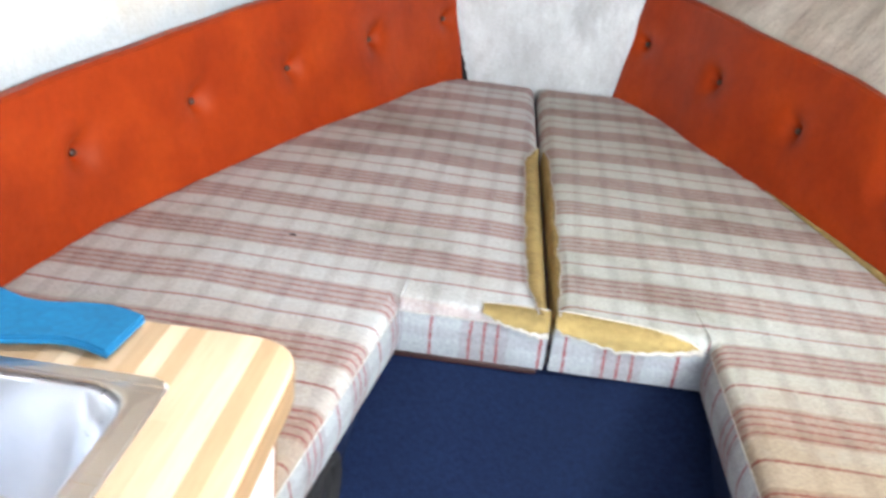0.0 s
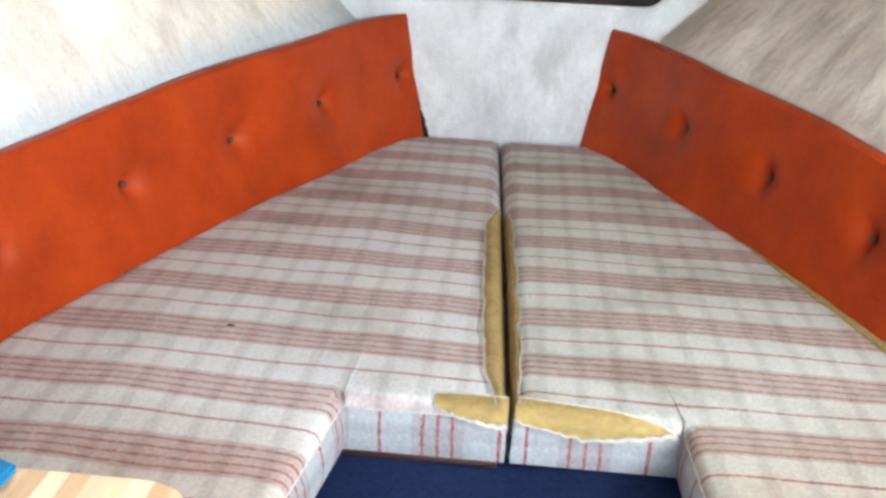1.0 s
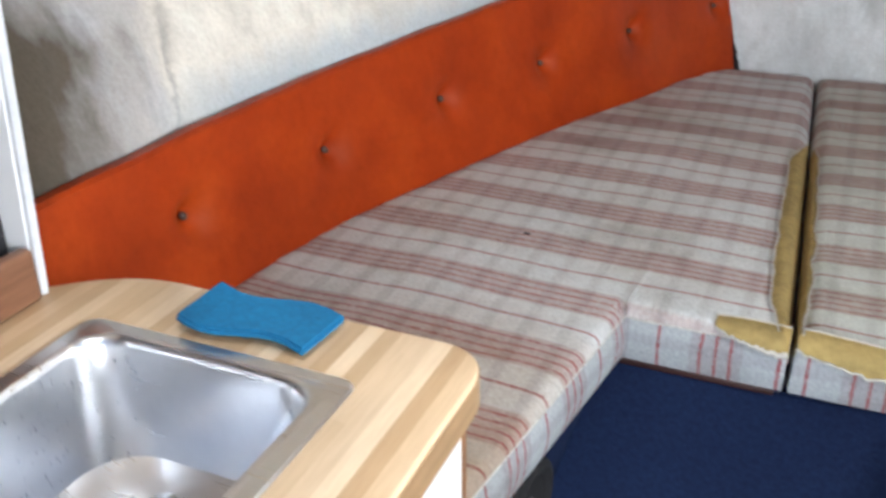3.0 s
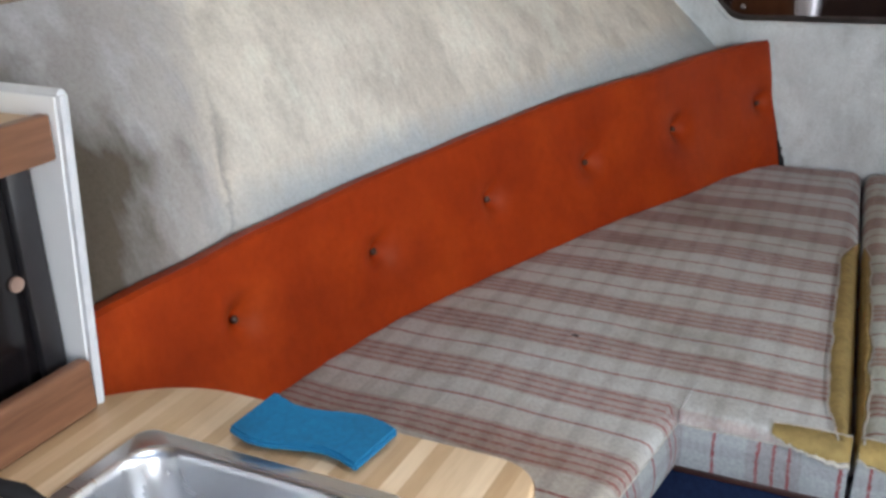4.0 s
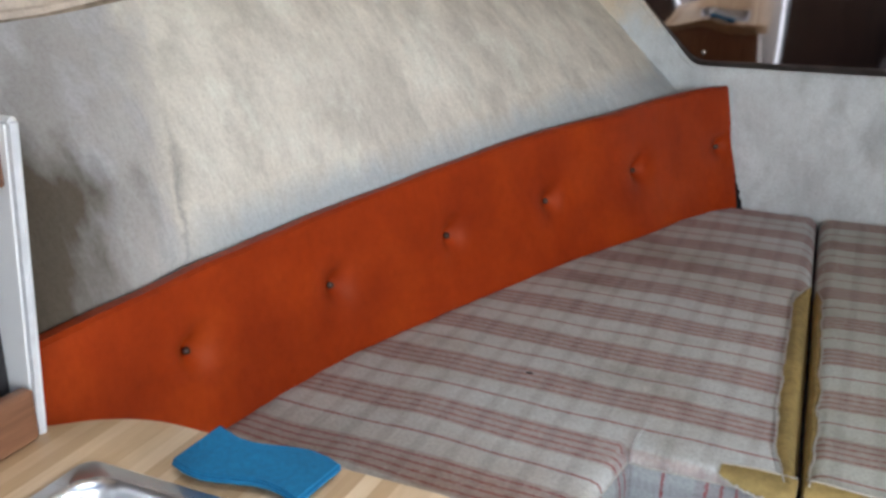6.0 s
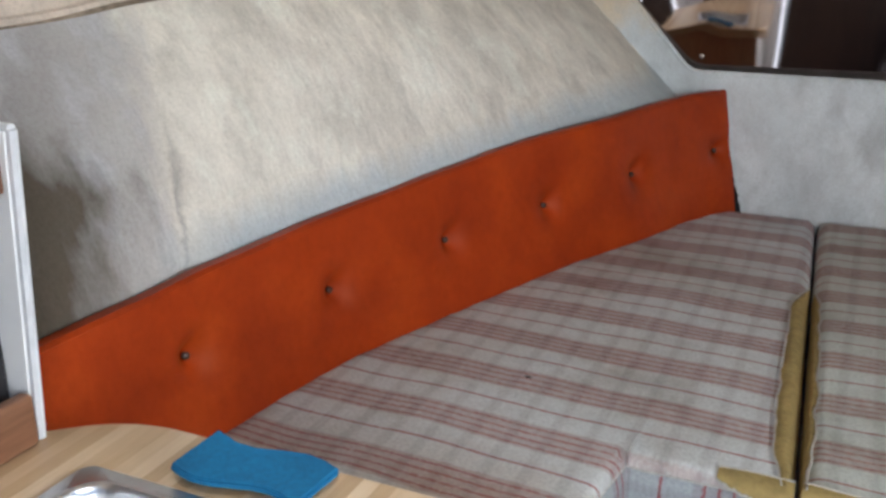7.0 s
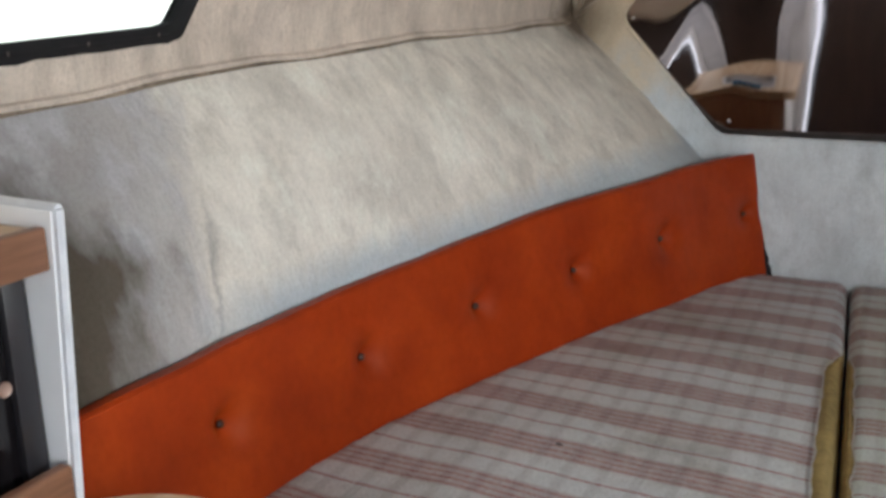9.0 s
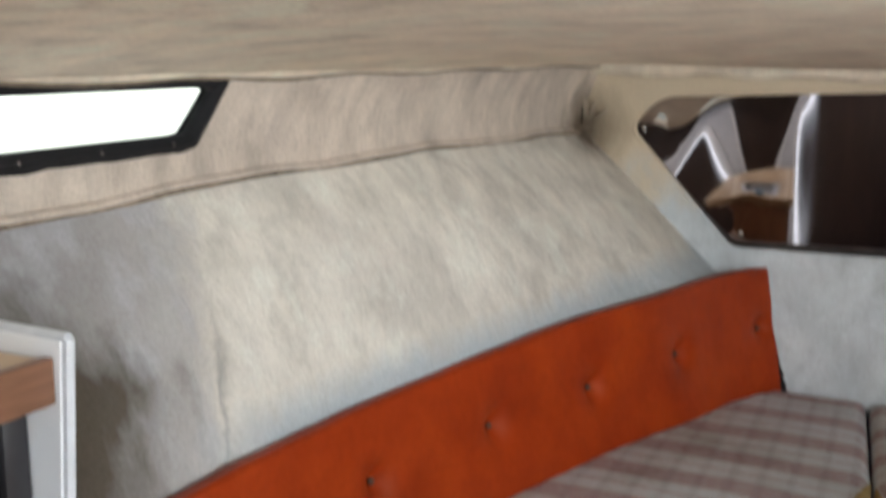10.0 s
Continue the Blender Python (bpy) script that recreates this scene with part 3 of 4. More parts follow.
for side, nm in ((-1, "port"), (1, "starboard")):
    yy = [0.3 + i * 0.05 for i in range(47)]
    seam_roll("trim_roof_" + nm, side, [(-side * roof_x(y) - side * 0.012, y, roof_z(y) - 0.004 + 0.003 * math.sin(y * 17)) for y in yy], 0.013, VINYL, "soft padded roll between headlining and cabin side")
    seam_roll("trim_ledge_" + nm, side, [(-side * shelf_x(y) - side * 0.006, y, shelf_z(y) - 0.004 + 0.004 * math.sin(y * 11) + 0.0012 * math.sin(y * 27 + 1)) for y in yy], 0.009, VINYL_SHADED, "soft rolled edge along the ledge of the lining")

# dark strips laid along the seams for their shade and grime
SEAM_SHADE = plain("grimy_seam_shade", (0.26, 0.20, 0.145), 0.95, vary=0.4, scale=40)
for side, nm in ((-1, "port"), (1, "starboard")):
    yy = [0.6 + i * 0.04 for i in range(50)]
    line = [(-side * roof_x(y) - side * 0.010, y, roof_z(y) - 0.016 + 0.003 * math.sin(y * 17)) for y in yy]
    tagged(part("trim_roof_seam_" + nm, tube(line, lambda t: 0.0055 + 0.003 * noise.noise(Vector((t * 9, 1, 1))), 6), SEAM_SHADE), "dark strip for the shaded, grimy stitched seam under the headlining", "trim", kind="structure")
    line = [(-side * shelf_x(y) - side * 0.013, y, shelf_z(y) - 0.010 + 0.004 * math.sin(y * 11) + 0.0012 * math.sin(y * 27 + 1)) for y in yy]
    tagged(part("trim_ledge_seam_" + nm, tube(line, lambda t: 0.0042 + 0.0026 * noise.noise(Vector((t * 12, 4, 1))), 6), SEAM_SHADE), "dark strip for the shaded, grimy stitched seam along the ledge", "trim", kind="structure")

# bow bulkhead with the framed opening
hole = round_corners([(-0.375, 0.868), (0.375, 0.868), (0.665, 1.19), (0.585, 1.278), (0, 1.295), (-0.585, 1.278), (-0.665, 1.19)], [0.03, 0.03, 0.045, 0.05, 0, 0.05, 0.045])
outer = [(-0.95, 0.3), (0.95, 0.3), (0.95, 1.40), (0.6, 1.455), (0, 1.46), (-0.6, 1.455), (-0.95, 1.40)]
bm = plate(outer, [hole], lambda x, z: (x, 2.60, z), (0, 1, 0), 0.010)
bulk = tagged(part("wall_bow", bm, FELT_BULK), "pale felt-covered bow bulkhead with a large opening", "wall", kind="structure")
rim = tube([(x, 2.603, z) for x, z in hole], 0.007, 8, True)
tagged(part("trim_bow_opening", rim, FELT_BULK), "felt-wrapped edge of the bulkhead opening", "trim", kind="structure")

roll = [(x, 2.583 + 0.004 * math.sin(x * 9), 1.342 + 0.022 * abs(x) + 0.004 * math.sin(x * 23)) for x in [-0.80 + 0.04 * k for k in range(41)]]
tagged(part("trim_bow_roll", tube(roll, 0.030, 10), VINYL), "stained padded roll over the bulkhead opening", "trim", kind="structure")

# tapering dark strip for the shade in the bow crease
for side, nm in ((-1, "port"), (1, "starboard")):
    line = [(side * (0.800 - 0.25 * t), 2.596, 1.171 - 0.232 * t + 0.004 * math.sin(9 * t)) for t in [k / 14 for k in range(15)]]
    tagged(part("trim_bow_crease_" + nm, tube(line, lambda t: 0.0052 * (1 - t) ** 1.3 + 0.0006, 6), SEAM_SHADE), "dark strip for the shaded, grimy crease where hull lining meets the bulkhead", "trim", kind="structure")

# bunched folds of the lining in the port bow corner
for k, (dx, dz, width) in enumerate(((0.012, 0.085, 0.011), (0.045, 0.075, 0.009), (0.075, 0.055, 0.008), (-0.02, 0.06, 0.009))):
    for side, nm in ((-1, "port"), (1, "starboard")):
        line = [(side * (0.795 - dx * t - 0.006 * math.sin(4 * t + k)), 2.588 - 0.035 * t * (1 if k == 3 else 0.4), 1.178 + dz * t) for t in [i / 8 for i in range(9)]]
        tagged(part("trim_bow_fold_" + nm, tube(line, lambda t, width=width: width * (0.25 + math.sin(math.pi * (0.1 + 0.8 * t))) * 0.8, 8), VINYL), "bunched fold of stained lining in the bow corner", "trim", kind="structure")

# bowed smoked mirror panel behind the opening, held by screws
def mirror_y(x, z):
    e = max(0, abs(x) - 0.33 + 0.35 * (z - 1.0))
    bow = 0.31 * e * e if e < 0.22 else 0.015 + 0.10 * (e - 0.22)
    return 2.660 + 0.0415 * x - bow + (0.35 * min(e, 0.3) - 0.022) * (z - 1.08)


panel = thing("mirror", (0, 2.64, 0.82), "bowed smoked acrylic mirror panel behind the bulkhead opening", "mirror")
rows = []
for i in range(61):
    x = -0.67 + 1.34 * i / 60
    rows.append([(x, mirror_y(x, 0.80 + 0.51 * j / 24), 0.80 + 0.51 * j / 24) for j in range(25)])
bm, _ = grid(rows)
thicken(bm, (0, 1, 0), 0.004)
part("sheet", bm, MIRROR, panel)
for x, z in ((-0.625, 1.185), (-0.355, 0.905), (0.625, 1.185), (0.355, 0.905)):
    m = Matrix.Translation((x, mirror_y(x, z) - 0.001, z)) @ Matrix.Rotation(radians(90), 4, "X")
    part("screw", lathe([(0.007, 0), (0.0065, 0.002), (0.003, 0.0045)], m, 12), CHROME, panel, "domed chrome screw")
# unseen top and sides added to keep sunlight out of the locker
tagged(part("ceiling_locker", box(-1.0, 1.0, 2.602, 2.82, 1.462, 1.48), DARKWOOD), "unseen dark top shutting light out of the bow locker", "ceiling", kind="structure")
for side in (-1, 1):
    tagged(part("wall_locker_" + ("port" if side < 0 else "starboard"), box(side * 0.96 - 0.01, side * 0.96 + 0.01, 2.62, 2.80, 0.3, 1.46), DARKWOOD), "unseen dark side shutting light out of the bow locker", "wall", kind="structure")
tagged(part("wall_locker", box(-0.95, 0.95, 2.80, 2.82, 0.3, 1.46), DARKWOOD), "dark wooden back of the bow locker", "wall", kind="structure")

# floor, berth fronts, aft bulkhead
tagged(part("floor", box(-1.3, 1.3, -1.1, 2.7, -0.04, 0.0), FLOORCARPET), "navy carpet on the cabin sole", "floor", kind="structure")
tagged(part("ground", box(-150, 150, -150, 150, -0.14, -0.045), GROUND), "pale concrete yard outside the boat", "ground", kind="structure")


def berth_base(name, outline, label):
    bm = plate(outline, [], lambda x, y: (x, y, 0.0), (0, 0, 1), 0.404)
    bmesh.ops.bevel(bm, geom=[e for e in bm.edges if all(v.co.z > 0.40 for v in e.verts) and not (len(e.link_faces) == 2 and abs(e.link_faces[0].normal.z) > 0.9 and abs(e.link_faces[1].normal.z) > 0.9)], offset=0.008, segments=2, affect="EDGES")
    return tagged(part(name, bm, CARPET), label, "berth base", kind="structure")


berth_base("berth_base_port", [(-0.205, 1.222), (0.05, 1.222), (0.05, 2.58), (-0.25, 2.58), (-0.55, 1.9), (-0.75, 1.2), (-0.80, 0.70), (-0.268, 0.70)], "berth base covered in navy carpet")
berth_base("berth_base_starboard", [(0.052, 1.222), (0.318, 1.222), (0.375, 0.05), (0.80, 0.05), (0.75, 1.2), (0.55, 1.9), (0.25, 2.58), (0.052, 2.58)], "berth base covered in navy carpet")
# carpeted footboard that slopes down into the well
bm, _ = grid([[(-0.21 - 0.055 * t + (0.53 + 0.11 * t) * s, 1.219 - 0.64 * t, 0.398 - 0.31 * t + 0.006 * math.sin(9 * s + 5 * t)) for s in [k / 12 for k in range(13)]] for t in [k / 14 for k in range(15)]])
thicken(bm, (0, 0.3, -1), 0.02)
tagged(part("footboard", bm, CARPET), "sloping footboard covered in navy carpet", "footboard", kind="structure")
tagged(part("berth_batten", box(-0.185, 0.045, 1.203, 1.2195, 0.398, 0.4075, 0.002), timber("dark_batten", (0.022, 0.008, 0.007), (0.05, 0.016, 0.012))), "dark red-brown wooden batten under the cushions", "trim", kind="structure")

# round black loudspeaker let into the berth side
sp = thing("speaker", (-0.235, 0.86, 0.32), "round black loudspeaker ring in the carpeted berth side", "speaker")
m = Matrix.Translation((-0.234, 0.905, 0.338)) @ Matrix.Rotation(radians(-6), 4, "Z") @ Matrix.Rotation(radians(90), 4, "Y")
part("ring", lathe([(0.072, 0), (0.070, 0.010), (0.060, 0.014), (0.050, 0.010), (0.046, 0.004)], m, 32), BLACK, sp)
part("cone", lathe([(0.047, 0.003), (0.030, -0.004), (0.016, 0.004), (0.004, 0.008)], m, 32), GREYSTRIP, sp, "dark grey cone")

# aft end: companionway bulkhead with white posts, dark boards added to darken the mirror
aft = thing("companionway_bulkhead", (0, -0.95, 0), "dark boards with white door posts, added aft to keep the mirror dark", "wall", kind="structure")
part("boards", box(-1.3, -0.195, -1.0, -0.964, 0, 1.42), DARKWOOD, aft)
part("boards", box(-0.145, 0.46, -1.0, -0.96, 0, 1.42), DARKWOOD, aft)
part("boards", box(0.46, 1.10, -1.0, -0.96, 0, 0.50), DARKWOOD, aft)
part("boards", box(1.10, 1.3, -1.0, -0.96, 0, 1.42), DARKWOOD, aft)
part("post", box(-0.235, -0.195, -0.958, -0.93, 0, 1.36, 0.004), WHITE, aft, "white door post")
part("post", box(0.44, 0.48, -0.958, -0.93, 0, 1.36, 0.004), DARKWOOD, aft)
part("post", box(-0.372, -0.350, -0.957, -0.932, 0, 1.36, 0.004), WHITE, aft, "white door post")
part("panel", box(-0.349, -0.237, -0.957, -0.94, 0, 1.36, 0.003), TRIM, aft, "pale grey panel")
for side in (-1, 1):
    tagged(part("wall_aft_" + ("port" if side < 0 else "starboard"), box(side * 1.24 - 0.01, side * 1.24 + 0.01, -1.0, 0.6, 0, 1.36), VINYL), "plain beige lining of the aft cabin side", "wall", kind="structure")

# ---- cushions ----


def seam_x(y):
    return 0.060 - (y - 1.19) * 0.045


FRONT = 1.205
LIP = 0.017


def cushion(name, side, label, tint):
    c = thing(name, (side * 0.4, 1.5, 0.40), label, "berth cushion", "berth cushions")
    gap = 0.004
    aft_end = 0.70 if side < 0 else 0.08

    def wall_at(y):
        return side * (-foot_x(y)) + side * 0.014

    def inner_at(y):
        if side < 0:
            return float(np.interp(y, (0.7, FRONT, 2.6), (-0.252, -0.182, -0.09)))
        return float(np.interp(y, (0.08, FRONT, 2.6), (0.352, 0.304, 0.09)))

    def ease(n):
        return [0.5 - 0.5 * math.cos(math.pi * k / n) for k in range(n + 1)]

    def outline_dist(x, y, fore):
        d = [abs(x - wall_at(y)) * 0.86 + 0.012, 2.592 - y, y - aft_end]
        lip = [1.0]
        if fore:
            d.append(abs(x - (seam_x(y) + side * gap)))
            if abs(x) < abs(inner_at(y)):
                lip.append(y - FRONT)
            dx = x - inner_at(FRONT)
            if side * dx > 0:
                lip.append(math.hypot(dx, y - FRONT))
        else:
            lip.append(abs(x - inner_at(y)))
        return max(0.0, min(d)), max(0.0, min(lip))

    def top(x, y, fore):
        d, lip = outline_dist(x, y, fore)
        z = 0.5
        for far, r in ((d, 0.034), (lip, LIP)):
            q = max(0.0, 1 - far / r)
            z = min(z, 0.5 - r * (1 - math.sqrt(max(0.0, 1 - q * q))))
        d = min(d, lip)
        z += 0.004 * noise.noise(Vector((x * 5, y * 4, side))) * min(1, d / 0.05)
        z += 0.004 * (1 - math.exp(-d / 0.12)) - 0.002
        z += 0.006 * noise.noise(Vector((x * 20, y * 22, 9 + side))) * math.exp(-abs(x - wall_at(y)) / 0.02)
        return z

    bm = bmesh.new()
    n_aft = 22 if side < 0 else 40
    ys_aft = [aft_end + (FRONT - aft_end) * t for t in ease(n_aft)]
    ys_fore = [FRONT + (2.592 - FRONT) * t for t in ease(60)]
    cols = ease(26)
    vs_a, vs_b = [], []
    for y in ys_aft[:-1] + ys_fore:
        fore = y >= FRONT
        a, b = wall_at(y), inner_at(y)
        vs_a.append([bm.verts.new((a + (b - a) * t, y, top(a + (b - a) * t, y, fore))) for t in cols])
    for y in ys_fore:
        a, b = inner_at(y), seam_x(y) + side * gap
        vs_b.append([bm.verts.new((a + (b - a) * t, y, top(a + (b - a) * t, y, True))) for t in ease(20)])
    for vs in (vs_a, vs_b):
        for r0, r1 in zip(vs, vs[1:]):
            for i in range(len(r0) - 1):
                bm.faces.new((r0[i], r0[i + 1], r1[i + 1], r1[i]))
    bmesh.ops.remove_doubles(bm, verts=bm.verts[:], dist=0.0004)
    rim_edges = [e for e in bm.edges if e.is_boundary]
    rim_pairs = [(e.verts[0].co.copy(), e.verts[1].co.copy()) for e in rim_edges]
    uv = bm.loops.layers.uv.new("UVMap")
    for f in bm.faces:
        for lp in f.loops:
            fy = lp.vert.co.y if abs(lp.vert.co.x) > abs(inner_at(FRONT)) + 0.01 or lp.vert.co.y < FRONT - 0.01 else (lp.vert.co.y if lp.vert.co.y > 1.245 else 1.245 + 0.58 * (lp.vert.co.y - 1.245))
            lp[uv].uv = (lp.vert.co.x + 3, fy + (0.015 if side > 0 else 0.035 * lp.vert.co.x * (lp.vert.co.x < 0)))
    part("top", bm, tint, c)
    # boxing round the sides, its cloth run the other way and darkened for shade
    bm = bmesh.new()
    uv = bm.loops.layers.uv.new("UVMap")
    for p, q in rim_pairs:
        along_x = abs(p.x - q.x) > abs(p.y - q.y)
        prev = None
        for k in range(5):
            t = k / 4
            puff = 0.006 * math.sin(math.pi * t)
            out = Vector((0, -1, 0)) if along_x and p.y < 1.5 else Vector((-side, 0, 0)) if abs(p.x) < 0.36 else Vector((0, 0, 0))
            cur = [v + out * puff - Vector((0, 0, (v.z - 0.408) * t)) for v in (p, q)]
            cur = [bm.verts.new(v) for v in cur]
            if prev:
                f = bm.faces.new((prev[0], prev[1], cur[1], cur[0]))
                for lp in f.loops:
                    s = lp.vert.co.x + (1.395 if side < 0 else 1.182) if along_x else lp.vert.co.y
                    lp[uv].uv = (lp.vert.co.z + 3, s)
            prev = cur
    bmesh.ops.remove_doubles(bm, verts=bm.verts[:], dist=0.0004)
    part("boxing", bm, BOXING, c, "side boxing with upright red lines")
    # sewn seam between top and boxing
    line = [(inner_at(y), y, 0.4815 + 0.0015 * noise.noise(Vector((y * 14, side, 1)))) for y in ys_aft[1:]]
    line += [(inner_at(FRONT) + (seam_x(FRONT) + side * gap - inner_at(FRONT)) * k / 16, FRONT - 0.0015, 0.4815 + 0.003 * noise.noise(Vector((k * 0.7, side, 6)))) for k in range(1, 17)]
    part("seam", tube(line, 0.0013, 6), FRAY, c, "sewn seam")
    bm, _ = grid([[(wall_at(y), y, 0.409), (inner_at(y), y, 0.409)] for y in ys_aft + ys_fore])
    part("underside", bm, FRAY, c)
    return c


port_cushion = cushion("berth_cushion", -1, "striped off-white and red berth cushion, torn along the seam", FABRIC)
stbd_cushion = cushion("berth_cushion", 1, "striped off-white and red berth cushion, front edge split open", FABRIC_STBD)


def ragged(k, amp, seed):
    return amp * noise.noise(Vector((k * 3.1, seed, 0.5))) + 0.5 * amp * noise.noise(Vector((k * 9.0, seed, 4.5)))


def seam_tear(parent, side, y0, y1, width, seed):
    """Bare foam where the cloth has pulled back from the middle seam, with its frayed lip."""
    n = 44
    rows, lip = [], []
    for k in range(n + 1):
        t = k / n
        y = y0 + (y1 - y0) * t
        w = width * (0.86 + 0.14 * math.sin(math.pi * t)) * min(1, 0.5 + 0.5 * t / 0.14 if t < 0.14 else 1, ((1 - t) / 0.09) ** 0.6 if t > 0.91 else 1) + ragged(t * 6, 0.005, seed)
        w = max(0.002, w)
        inner = seam_x(y) + side * 0.003
        row = []
        for j in range(7):
            s = j / 6
            z = 0.4985 - 0.022 * (1 - s) ** 3 + 0.006 * math.sin(math.pi * s) + 0.0015 * noise.noise(Vector((t * 30, s * 3, seed)))
            row.append((inner + side * w * s, y, z))
        rows.append(row)
        lip.append((inner + side * (w + 0.001), y, 0.503 + ragged(t * 20, 0.0012, seed + 3)))
    bm, _ = grid(rows)
    thicken(bm, (0, 0, -1), 0.012)
    foam = part("foam", bm, FOAM, parent, "bare ochre foam showing through the torn seam")
    part("torn_edge", tube(lip, lambda t: 0.0016 + 0.0010 * abs(noise.noise(Vector((t * 40, seed, 0)))), 6), FRAY, foam, "frayed cloth edge")


seam_tear(port_cushion, -1, 1.215, 2.02, 0.038, 1.0)
seam_tear(stbd_cushion, 1, 1.215, 2.00, 0.016, 2.0)


def front_tear(parent, x0, x1, up, down, seed, peak, sag, rise, fall):
    """Bare foam wrapped over the front edge."""
    n = 36
    rows, low, high = [], [], []
    for k in range(n + 1):
        t = k / n
        x = x0 + (x1 - x0) * t
        shape = rise + (1 - rise) * (t / peak) ** 0.6 if t < peak else fall + (1 - fall) * ((1 - t) / (1 - peak)) ** 0.5
        shape = max(0.03, min(1.0, shape) + ragged(t * 7, 0.13, seed))
        row = []
        for j in range(9):
            s = j / 8
            a0 = -up * min(1.0, shape * 1.3) + sag * t
            a = a0 + (max(a0 + 0.003, down * shape + 0.6 * sag * t) - a0) * s
            # wraps from the top face over a rounded edge on to the front
            if a < 0:
                p = (x, FRONT + 0.016 - a, 0.5015)
            else:
                ang = min(1.0, a / 0.030) * math.pi / 2
                p = (x, FRONT + 0.016 - 0.026 * math.sin(ang), 0.5015 - 0.020 * (1 - math.cos(ang)) - max(0, a - 0.030))
            row.append(p)
        rows.append(row)
        high.append((row[0][0], row[0][1] + 0.001, row[0][2] + 0.001))
        low.append((row[-1][0], row[-1][1] - 0.003, row[-1][2] - 0.001))
    bm, _ = grid(rows)
    thicken(bm, (0, 0.5, -0.5), 0.015)
    foam = part("foam", bm, FOAM, parent, "bare ochre foam along the split front edge")
    part("torn_edge", tube(low, lambda t: 0.0014 + 0.0035 * t * t + 0.001 * abs(noise.noise(Vector((t * 30, seed, 0)))), 6), FRAY, foam, "frayed white cloth edge")
    part("torn_edge", tube(high, 0.0013, 6), FRAY, foam, "frayed cloth edge")


front_tear(port_cushion, -0.050, 0.056, 0.014, 0.034, 5.0, 0.85, 0.006, 0.30, 0.8)
front_tear(stbd_cushion, 0.066, 0.292, 0.014, 0.036, 6.0, 0.45, 0.028, 0.65, 0.0)
edge_foam = [(-foot_x(y) - 0.006 + 0.003 * noise.noise(Vector((y * 15, 2, 2))), y, 0.502 + 0.002 * noise.noise(Vector((y * 22, 5, 2)))) for y in [1.92 - 0.03 * k for k in range(24)]]
part("foam", tube(edge_foam, lambda t: 0.0015 + 0.009 * min(1, t * 1.6) * (0.75 + 0.4 * noise.noise(Vector((t * 14, 1, 7)))), 8), FOAM, stbd_cushion, "strip of bare ochre foam beside the back cushion")
part("burn_mark", lathe([(0.006, 0), (0.004, 0.0012), (0.001, 0.0015)], Matrix.Translation((-0.401, 1.384, 0.5015)) @ Matrix.Diagonal((1.4, 0.8, 1, 1)), 10), BLACK, port_cushion, "small dark burn mark")

# ---- orange backrests ----
BUTTONS = [(0.996, 0.632), (1.325, 0.629), (1.630, 0.643), (1.939, 0.646), (2.243, 0.660), (2.556, 0.667)]


